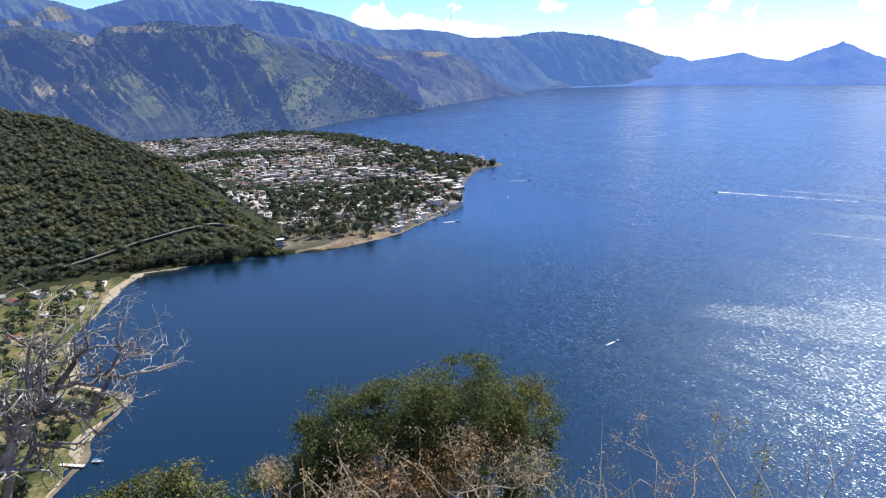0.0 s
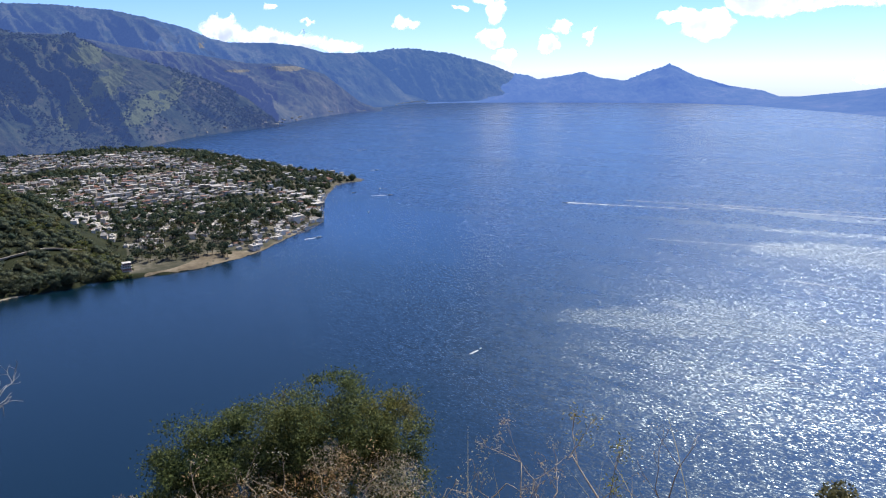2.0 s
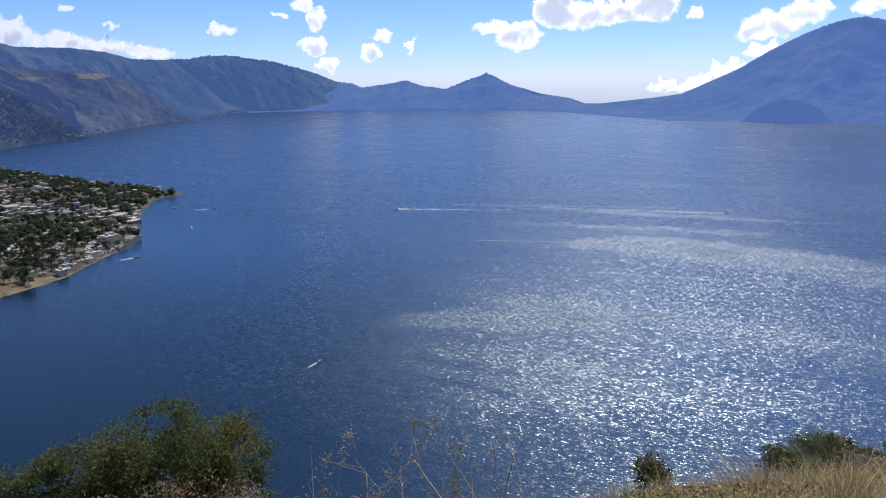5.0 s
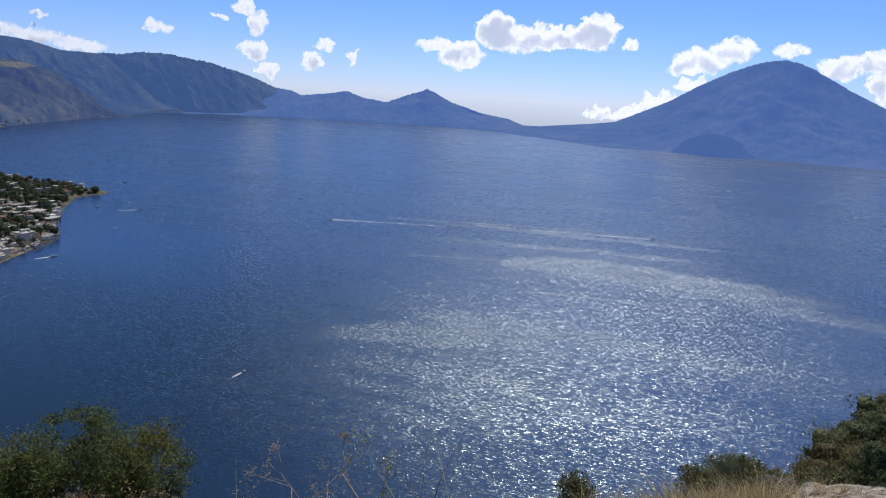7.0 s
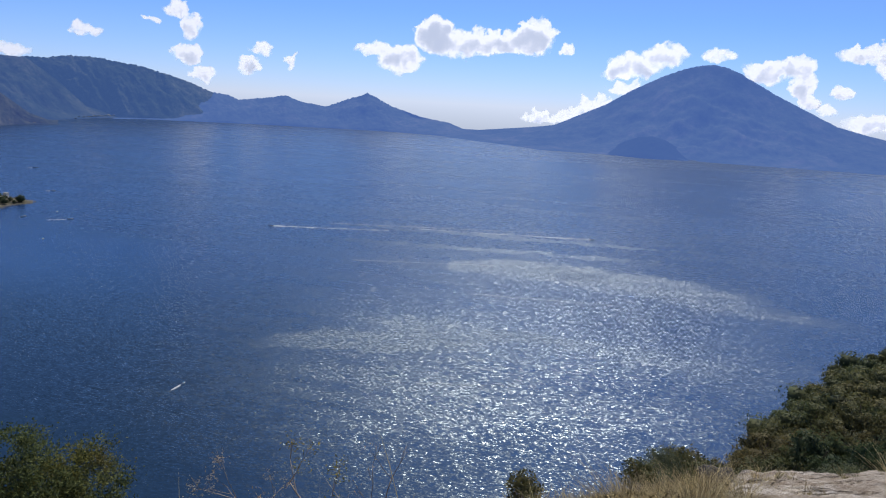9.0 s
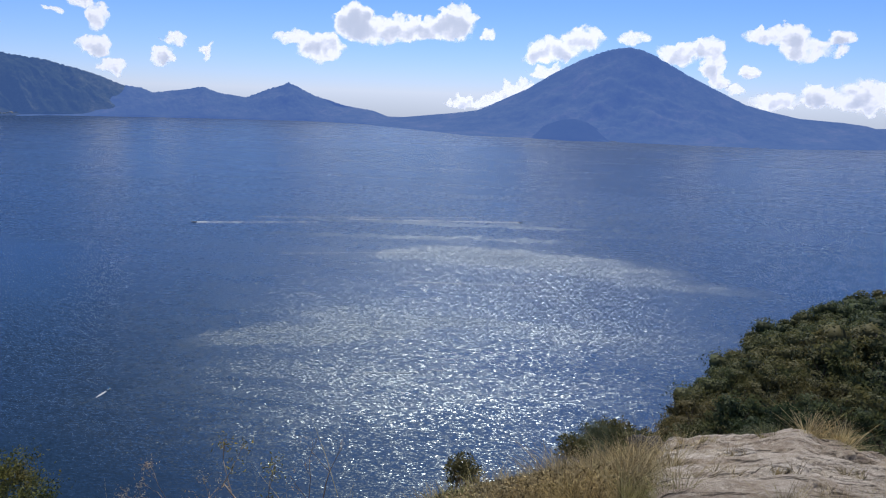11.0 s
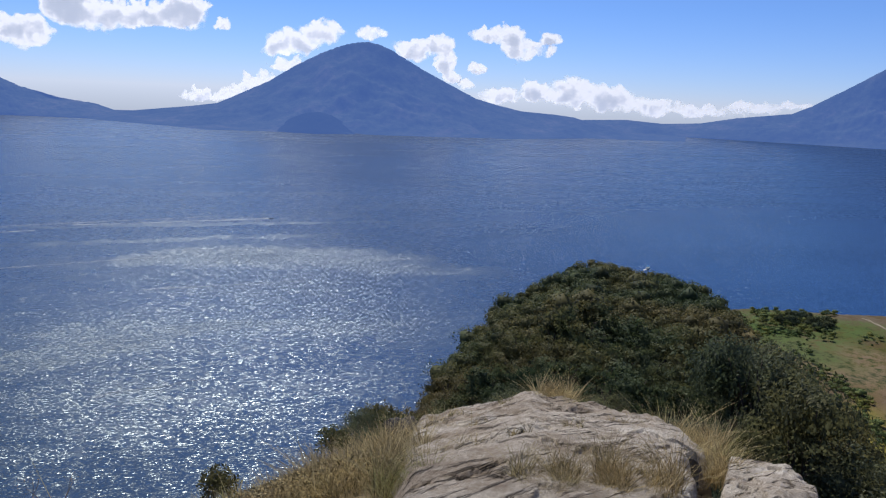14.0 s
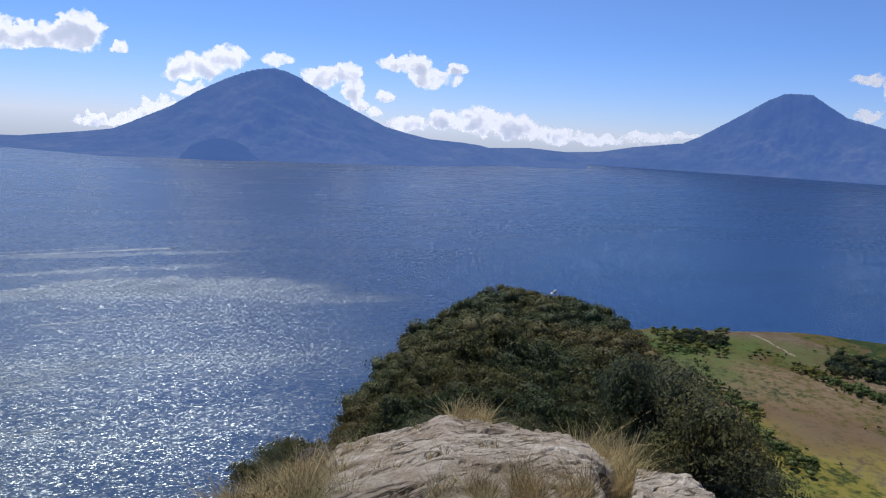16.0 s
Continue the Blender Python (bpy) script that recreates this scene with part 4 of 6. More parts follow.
# ---- clouds ----
def cloud(label, lobes, seed, far=4870.0, ragged=1.0, puffs=26):
    """A cumulus heap seen from far off: many overlapping puffs within a few ovals given by bearing, elevation and half sizes in degrees."""
    g = np.random.default_rng(seed)
    lob = np.array(lobes)
    step = 0.045
    az = np.arange((lob[:, 0] - lob[:, 2]).min() - 0.9, (lob[:, 0] + lob[:, 2]).max() + 0.9, step)
    el = np.arange((lob[:, 1] - lob[:, 3]).min() - 0.7, (lob[:, 1] + lob[:, 3]).max() + 0.8, step)
    A, L = np.meshgrid(az, el)
    wa = A + 0.6 * ragged * fbm(A * 1.5, L * 1.5, 4, seed) + 0.05 * fbm(A * 6, L * 6, 2, seed + 1)
    wl = L + 0.5 * ragged * fbm(A * 1.5 + 40, L * 1.5, 4, seed + 2) + 0.05 * fbm(A * 6, L * 6 + 30, 2, seed + 3)
    T = np.zeros_like(A)
    for a, e, w, h in lobes:
        T = T + 0.60 * np.clip(1 - ((wa - a) / (w * 1.2)) ** 2 - ((wl - e) / (h * 1.15)) ** 2, 0, 1)
        for k in range(puffs):
            q, t = math.sqrt(g.random()), g.uniform(0, 2 * math.pi)
            size = min(w, h) * g.uniform(0.30, 0.75) * (1.2 - 0.55 * q)
            ca, ce = a + w * 0.9 * q * math.cos(t), e + h * (1.0 if math.sin(t) > 0 else 0.7) * q * math.sin(t)
            d = np.hypot(wa - ca, (wl - ce) * 1.1) / size
            T = T + size * np.clip(1 - d * d, 0, 1) ** 0.8
    T = np.clip(T * (1.15 + 0.9 * fbm(A * 1.8, L * 2.2, 3, seed + 4)) - 0.04, 0, 9)
    cover = 1 - np.exp(-np.clip(T, 0, 9) ** 1.3 * 5.0)
    # shade painted for light from above and behind: heavy cores and what lies under them get a greyer colour
    up = int(0.30 / step)
    above = np.vstack([T[up:], np.zeros_like(T[:up])])
    depth = 1 - np.exp(-np.clip(0.3 * T + 0.7 * above - 0.90, 0, 9) * 1.0)
    # the heap leans out over its base, tilted so that more sun comes through
    R = far - 0.20 * far * np.radians(L - L.min())
    me = grid_mesh("cloud", R * np.sin(np.radians(A)), R * np.cos(np.radians(A)), EYE + R * tan_deg(L))
    for nm, v in (("cover", cover), ("depth", depth)):
        me.attributes.new(nm, "FLOAT", "POINT").data.foreach_set("value", v.astype(np.float32).ravel())
    bm = bmesh.new()
    bm.from_mesh(me)
    bm.verts.ensure_lookup_table()
    flat = cover.ravel()
    bmesh.ops.delete(bm, geom=[v for v in bm.verts if flat[v.index] <= 0.0], context="VERTS")
    bm.to_mesh(me)
    bm.free()
    me.materials.append(CLOUD)
    return tagged(new("cloud", me), label, "cloud", kind="structure")


cloud("broad white cumulus cloud with grey underside", [(34.0, 5.2, 1.5, 1.25), (37.0, 4.9, 2.4, 0.9), (42.0, 5.4, 1.4, 1.2), (40.0, 5.0, 1.2, 0.8), (31.4, 3.2, 1.6, 1.1), (29.2, 3.9, 1.4, 0.5), (44.4, 4.6, 0.6, 0.4), (36.0, 4.5, 3.2, 0.8), (39.5, 4.9, 2.6, 0.8)], 1)
cloud("white cumulus cloud behind the volcano summit", [(49.5, 3.6, 1.8, 1.0), (51.8, 4.4, 1.6, 0.9), (55.6, 4.6, 1.3, 0.5), (48.3, 3.0, 1.0, 0.6)], 2, far=4780)
cloud("thin white cloud lying along the volcano slope", [(42.6, -0.5, 0.8, 0.5), (44.8, -0.4, 1.0, 0.4), (47.0, 0.6, 1.1, 0.6), (49.0, 1.8, 1.2, 0.6), (43.6, -0.75, 2.0, 0.3), (46.0, 0.0, 1.4, 0.4)], 3, far=4900, ragged=1.3)
cloud("white cumulus cloud beside the volcano summit", [(59.0, 3.4, 1.6, 0.8), (61.0, 4.0, 1.1, 0.7), (61.6, 2.6, 0.8, 1.0), (62.0, 1.4, 0.7, 0.5)], 4)
cloud("small ragged white cloud", [(63.3, 1.0, 0.6, 0.4), (64.1, 2.2, 0.6, 0.5)], 5)
cloud("ragged white cumulus cloud in clear sky", [(64.6, 4.8, 1.3, 0.5), (66.4, 4.9, 1.2, 0.7), (67.6, 3.8, 1.4, 0.8), (69.6, 4.6, 0.9, 0.6), (69.8, 3.6, 0.6, 0.4)], 6)
cloud("long white cloud bank over the far hills", [(66.0, 0.2, 1.4, 0.7), (68.8, 0.6, 1.3, 0.8), (71.6, 0.7, 1.8, 1.1), (74.6, 0.3, 2.0, 1.0), (78.0, -0.2, 2.0, 0.7), (81.5, -0.4, 2.0, 0.5), (85.0, 0.0, 2.0, 0.4), (88.0, 0.2, 1.4, 0.3)], 7)
cloud("small white cloud puff beyond the steep volcano", [(99.6, 4.7, 1.0, 0.5), (99.8, 2.3, 0.9, 0.5), (101.5, 4.0, 1.0, 0.8)], 8)
cloud("tall thin white cloud tower", [(14.6, 5.7, 0.9, 0.6), (15.6, 4.5, 0.7, 0.8), (15.2, 2.6, 1.0, 0.7), (16.4, 1.2, 1.0, 0.6)], 9)
cloud("slanting white cloud wisp", [(20.6, 3.2, 0.7, 0.6), (19.6, 2.0, 0.7, 0.6), (22.8, 2.6, 0.4, 0.5)], 10)
cloud("small white cloud puff above the ridge", [(8.6, 3.7, 0.9, 0.4)], 11)
cloud("tiny white cloud puff", [(12.8, 4.75, 0.5, 0.25)], 12)
cloud("tiny white cloud puff", [(0.8, 3.9, 0.5, 0.25), (-1.7, 4.95, 0.5, 0.25)], 13)
cloud("low white cloud bank behind the mountain ridge", [(-5.4, 3.3, 1.4, 0.8), (-2.6, 2.7, 1.8, 0.7), (0.5, 2.4, 1.8, 0.6), (3.5, 2.0, 1.6, 0.5)], 14)

# ---- lookout: rock slabs, grass, tree, dry stems ----
def ledge(t):
    """A long gentle rise and a short steep fall, once in each unit."""
    f = t % 1.0
    return np.where(f < 0.78, (f / 0.78) ** 2, 1 - smooth((f - 0.78) / 0.22)) - 0.35


SLABS = []


def slab(name, az0, az1, front, back, front_z, back_el, label, seed, drop=1.6, steps=(420, 300), sink=(3.4, 0.18), skew=(-2.6, 0.0)):
    """A rock outcrop: a bedded top that slopes towards the drop, broken edges and sides going down into the ground."""
    az = np.linspace(az0, az1, steps[0])
    u, v = np.meshgrid(np.linspace(0, 1, steps[0]), np.linspace(0, 1, steps[1]))
    A = az0 + (az1 - az0) * u + (1 - v) * (skew[0] * (1 - u) + skew[1] * u) + 2.0 * fbm(v * 9, u * 3, 4, seed + 11) * np.abs(2 * u - 1) ** 3
    edge = 0.03 * fbm(A * 0.5, A * 0 + seed, 4, seed)
    rb = back(A)
    D = front + (rb - front) * v + rb * edge * v ** 6
    x, y = D * np.sin(np.radians(A)), D * np.cos(np.radians(A))
    zb = EYE + back(A) * tan_deg(back_el(A))
    z = front_z + (zb - front_z) * np.clip(v, 0, 1) ** 1.1
    # bedding: low steps that run obliquely over the slab
    across, along = x * 0.37 + y * 0.93, x * 0.93 - y * 0.37
    bed = across * 2.1 + 0.9 * fbm(along * 0.5, across * 0.9, 4, seed + 1)
    fine_bed = across * 5.0 + 1.6 * fbm(along * 0.9, across * 1.5, 4, seed + 8)
    patchy = smooth(fbm(along * 0.5, across * 1.2, 3, seed + 2) * 2.6 + 0.55)
    z = z + 0.05 * ledge(bed) * patchy + 0.008 * ledge(fine_bed) * smooth(fbm(along, across * 2, 3, seed + 7) * 3 + 0.5) + 0.05 * fbm(x * 0.7, y * 0.7, 4, seed + 3) + 0.034 * fbm(along * 3.5, across * 8, 5, seed + 6) - 0.03 * np.exp(-(np.abs(fbm(along * 1.3, across * 5.5, 4, seed + 31)) / 0.022) ** 2) * smooth(fbm(along * 1.1, across * 1.6, 3, seed + 32) * 5 + 0.4) - 0.035 * smooth((fbm(along * 2.6, across * 5.0, 4, seed + 33) - 0.20) * 9)
    # open cracks along the bedding
    cleft = np.abs(fbm(along * 0.45, across * 2.3, 4, seed + 21))
    z = z - 0.05 * np.exp(-(cleft / 0.012) ** 2) * smooth(fbm(along * 0.8, across * 0.8, 3, seed + 22) * 4 + 0.35)
    # the lower edges run out under the soil and grass
    wander = 2.2 * fbm(x * 0.9, y * 0.9, 3, seed + 4)
    out = smooth((A - az0 + wander * sink[0] / 5) / sink[0]) * smooth((v + 0.02 * wander) / sink[1])
    z = np.minimum(z, (ground_height(A, D) - 0.10) * (1 - out) + z * out)
    rim = np.minimum((1 - u) * (az1 - az0) * 0.12, (1 - v) * 2.2)
    rim = np.clip(rim / (0.16 + 0.25 * np.abs(edge) * 10), 0, 1)
    z = z - drop * (1 - np.sqrt(np.clip(1 - (1 - rim) ** 2, 0, 1)))
    SLABS.append((x, y, z))
    me = grid_mesh(name, x, y, z)
    me.materials.append(ROCK)
    return tagged(new(name, me), label, "rock")


slab("rock_slab", 58.2, 86.3, 2.9, curve((57, 8.6), (64, 9.2), (72, 9.6), (80, 9.0), (85.6, 7.9)), 172.98,
     curve((57, -28.0), (58.5, -26.9), (60, -26.0), (61.5, -25.7), (63.5, -25.0), (67, -24.2), (71.0, -22.9), (72.5, -23.1), (76, -23.4), (81.0, -23.4), (83.6, -24.0), (85.4, -25.1), (86.3, -26.0)), "pale weathered rock slab with cracks and bedding lines", 3)
slab("rock_slab", 86.9, 95.3, 3.6, curve((86, 7.8), (90, 8.4), (95.6, 7.4)), 172.5, curve((86, -25.8), (87.6, -25.3), (91.4, -24.9), (93.2, -25.8), (95.6, -27.6)), "smaller pale rock slab beside the tufted gap", 5, steps=(190, 190), sink=(0.7, 0.16), skew=(-1.4, 2.4), drop=3.0)


def grass_patch(name, az0, az1, r0, r1, count, height, width, label, seed, tip=False, mat=None, kind="stuff"):
    g = np.random.default_rng(seed)
    az, r = g.uniform(az0, az1, count), np.sqrt(g.uniform(r0 * r0, r1 * r1, count))
    keep = fbm(az * 0.7, r * 0.9, 3, seed) > -0.22
    roots = polar_place(az[keep], r[keep])
    roots[:, 2] -= 0.03
    me = blade_mesh(name, roots, height, width, np.array([0.10, 0.06, 0.0]), seed, 0.7, tip)
    me.materials.append(mat or STRAW)
    return tagged(new(name, me), label, "grass", kind=kind)


def seed_fluff(az0, az1, r0, r1, count, lift, label, seed):
    g = np.random.default_rng(seed)
    az, r = g.uniform(az0, az1, count), np.sqrt(g.uniform(r0 * r0, r1 * r1, count))
    c = polar_place(az, r)
    c[:, 2] += lift * g.uniform(0.3, 1.1, count)
    me = leaf_mesh("grass_seed", c, 0.036, 0.4, -0.6, None, seed)
    me.materials.append(STRAW)
    tagged(new("grass_seed", me), label, "grass", kind="stuff")


seed_fluff(36, 60.5, 4.6, 9.3, 24000, 0.27, "pale ripe seed heads over the dry grass", 25)
grass_patch("dry_grass", 34, 60, 4.5, 9.2, 46000, 0.17, 0.006, "dry straw-coloured grass covering the slope edge", 21)
grass_patch("dry_grass", 40, 60.5, 5.4, 9.2, 24000, 0.27, 0.005, "tall dry seeding grass along the edge", 22, True)
grass_patch("dry_grass", 92, 108, 6.0, 9.0, 1500, 0.35, 0.008, "dry grass at the foot of the rocks", 23)
grass_patch("dry_grass", 52, 61.2, 4.6, 9.1, 13000, 0.33, 0.005, "tall dry seeding grass beside the rock slab", 29, True)
grass_patch("dry_grass", -24, 34, 5.0, 7.6, 700, 0.85, 0.006, "tall thin dry grass stalks on the steep slope", 28, True)
grass_patch("dry_grass", -42, 34, 3.6, 7.6, 9000, 0.42, 0.007, "sparse dry grass on the steep slope", 24)


def on_slab(p, grid):
    """Height of a slab's surface at a place, or far below where the slab does not reach."""
    x, y, z = grid
    d = np.hypot(x - p.x, y - p.y)
    i = np.unravel_index(np.argmin(d), d.shape)
    return float(z[i]) if d[i] < 0.06 else -99.0


def tuft(az, r, lift, radius, count, height, label, seed, mat=None):
    g = np.random.default_rng(seed)
    p = spot(az, r)
    p.z = max([p.z] + ([lift] if lift else []) + [on_slab(p, k) for k in SLABS])
    a, q = g.uniform(0, 6.283, count), radius * np.sqrt(g.random(count))
    roots = np.stack([q * np.cos(a), q * np.sin(a), -0.05 - 0 * a], 1)
    k = len(roots)
    me = blade_mesh("blades", roots, height, 0.0009 * r, np.array([0.05, 0.03, 0.0]), seed, 0.8)
    fan = np.stack([np.cos(a), np.sin(a), 0 * a], 1) * (q / radius)[:, None] * height * 0.12
    co = np.array([v.co[:] for v in me.vertices]).reshape(k, 8, 3)
    for i, t in enumerate((0, 0, 0.25, 0.25, 0.7, 0.7, 1.1, 1.1)):
        co[:, i] += fan * t
    me.vertices.foreach_set("co", co.astype(np.float32).ravel())
    me.materials.append(mat or PALE_STRAW)
    ob = new("grass_tuft", me)
    ob.location = p
    return tagged(ob, label, "grass tuft", "tufts among the rocks")


def z_on(r, el):
    return EYE + r * math.tan(radians(el))


tuft(72.8, 9.0, 0, 0.26, 690, 0.36, "golden dry grass tuft on the crest of the rock", 31)
tuft(70.6, 9.2, 0, 0.22, 180, 0.22, "low dry grass tuft on the crest of the rock", 32)
tuft(84.4, 8.3, z_on(8.3, -26.4), 0.34, 1300, 0.52, "tall yellow-green grass tuft between two rock slabs", 33)
tuft(85.6, 7.2, z_on(7.2, -28.6), 0.30, 570, 0.42, "bent dry grass tuft in the gap of the rocks", 34)
tuft(77.0, 4.3, 172.52, 0.26, 900, 0.22, "upright dry grass tuft in front of the rock", 35, STRAW)
tuft(81.0, 4.6, 172.42, 0.30, 900, 0.26, "upright dry grass tuft in front of the rock", 36, STRAW)
tuft(73.2, 4.2, 172.50, 0.22, 500, 0.18, "upright dry grass tuft in front of the rock", 37, STRAW)
tuft(63.0, 7.4, z_on(7.4, -28.9), 0.10, 51, 0.26, "thin dark dry tuft in a crack of the rock", 38)
for k in range(26):
    tuft(58.2 + 0.07 * k + 1.3 * ((k * 7) % 5) / 5, 9.0 - 0.19 * k, 0, 0.20, 240, 0.24 + 0.03 * (k % 3), "dry grass tuft at the edge of the slab", 130 + k, STRAW)
tuft(60.2, 6.4, 0, 0.30, 390, 0.34, "dry grass tuft at the edge of the slab", 39)
for k, (a, q) in enumerate(((64.5, 7.9), (66.8, 6.6), (68.8, 8.4), (70.5, 5.6), (66.0, 5.4), (78.5, 7.4), (75.0, 6.4))):
    tuft(a, q, 0, 0.09, 60, 0.14, "small dry tuft rooted in a crack of the slab", 170 + k, STRAW)


def herb(az, r, z, size, leaves, leaf, mat, label, seed, name="herb"):
    p = spot(az, r)
    p.z = z
    t = thing(name, p, label, "plant")
    rnd, tubes, tips = random.Random(seed), Tubes(4), []
    for k in range(6):
        branch(tubes, Vector((rnd.uniform(-0.1, 0.1), rnd.uniform(-0.1, 0.1), -0.1)), Vector((rnd.uniform(-0.7, 0.7), rnd.uniform(-0.7, 0.7), 1)), size * 0.5, 0.008, 1, rnd, tips, 0.6, 3, 0.2)
    part("stems", tubes.mesh("stems"), TWIG, t)
    c, d = crown_points(leaves, [((size * rnd.uniform(-0.4, 0.4), size * rnd.uniform(-0.4, 0.4), size * rnd.uniform(0.22, 0.55)), (size * rnd.uniform(0.22, 0.38),) * 2 + (size * rnd.uniform(0.18, 0.34),)) for _ in range(6)], seed, 0.4)
    part("leaves", leaf_mesh("leaves", c, leaf, 0.6, 0.0, d * 0.6, seed), mat, t)
    return t


def boulder(az, r, z, size, label, seed):
    bm = bmesh.new()
    bmesh.ops.create_icosphere(bm, subdivisions=4, radius=1)
    co = np.array([v.co[:] for v in bm.verts])
    n = 1 + 0.7 * fbm(co[:, 0] * 1.3 + seed, co[:, 1] * 1.3 + co[:, 2], 5, seed) + 0.25 * fbm(co[:, 0] * 4 + seed, co[:, 1] * 4 + co[:, 2] * 3, 4, seed + 2)
    for v, k in zip(bm.verts, n):
        v.co = Vector((v.co.x * size[0], v.co.y * size[1], v.co.z * size[2])) * float(k)
    me = bpy.data.meshes.new("boulder")
    bm.to_mesh(me)
    bm.free()
    me.materials.append(DARK_ROCK)
    ob = new("boulder", me)
    ob.location = (r * math.sin(radians(az)), r * math.cos(radians(az)), z)
    tagged(ob, label, "rock")


# dark boulder added to give the shadowed hollow between the slabs its darkness
boulder(83.6, 6.2, z_on(6.2, -27.6), (0.25, 0.22, 0.22), "dark boulder standing in for the shadowed hollow at the slab end", 6)
boulder(60.2, 8.3, z_on(8.3, -26.9), (0.30, 0.34, 0.16), "small broken dark rock at the slab edge", 9)
herb(61.6, 5.2, z_on(5.2, -33.6), 0.34, 520, 0.042, LEAF_HERB, "yellow-green leafy weed growing against the rock", 41)
herb(44.0, 7.6, z_on(7.6, -31.4), 0.5, 1100, 0.045, LEAF_KNOLL, "small dark green shrub at the slope edge", 42, "shrub")
herb(54.2, 9.6, z_on(9.6, -28.6), 0.5, 1000, 0.05, LEAF_KNOLL, "green leafy shrub behind the dry grass", 43, "shrub")
herb(58.5, 11.0, z_on(11.0, -27.6), 0.65, 1300, 0.055, LEAF_KNOLL, "dark green shrub below the rock edge", 44, "shrub")


def feathery_tree():
    """The small tree below the lookout: two rounded masses of fine feathery leaves over thin crooked stems."""
    base = spot(-2, 13.5)
    t = thing("feathery_tree", base, "small olive-green tree with fine feathery leaves below the lookout", "tree")
    rnd, tubes, tips = random.Random(5), Tubes(6), []
    for k in range(6):
        branch(tubes, Vector((rnd.uniform(-0.3, 0.3), rnd.uniform(-0.3, 0.3), -0.8)), Vector((rnd.uniform(-0.9, 0.9), rnd.uniform(-0.5, 0.5), 1)), 2.4, 0.09, 3, rnd, tips, 0.6, 3, 0.25, 0.72)
    part("trunk", tubes.mesh("trunk"), BARK, t)

    def oval(az, el, w, h, r=13.5):
        q = Vector((r * math.sin(radians(az)), r * math.cos(radians(az)), z_on(r, el))) - base
        return (tuple(q), (w, w * 0.9, h))
    lobes = [oval(1.6, -27.6, 1.25, 0.85), oval(4.8, -28.4, 1.1, 0.9), oval(6.4, -29.8, 0.75, 0.9), oval(-2.5, -28.6, 1.1, 0.8), oval(-6.6, -28.9, 1.2, 0.85), oval(-10.2, -28.9, 0.95, 0.75), oval(-12.0, -30.6, 0.75, 0.85),
             oval(0.0, -31.5, 1.5, 1.0), oval(-6.0, -32.2, 1.5, 0.9), oval(4.5, -32.5, 1.2, 0.9), oval(-13.5, -33.2, 1.1, 0.6), oval(-16.3, -32.6, 0.55, 0.45), oval(-10, -34, 1.3, 0.8)]
    c, d = crown_points(130000, lobes, 51, 0.7, 0.12, 170)
    part("crown", leaf_mesh("crown", c, 0.064, 0.42, 0.1, d * 0.2, 51), LEAF_BUSH, t)
    dry, dd = crown_points(9500, [oval(-1.5, -33.0, 0.9, 0.6, 12.4), oval(-7.0, -33.2, 0.9, 0.5, 12.4), oval(-16.4, -31.8, 0.45, 0.35, 12.8), oval(6.0, -32.2, 0.7, 0.45, 12.4), oval(1.5, -31.0, 0.5, 0.4, 12.2)], 52, 0.5)
    part("dry_foliage", leaf_mesh("dry_foliage", dry, 0.065, 0.3, 0.4, dd * 0.4, 52), LEAF_DRY, t, "withered straw-brown leaves")


feathery_tree()


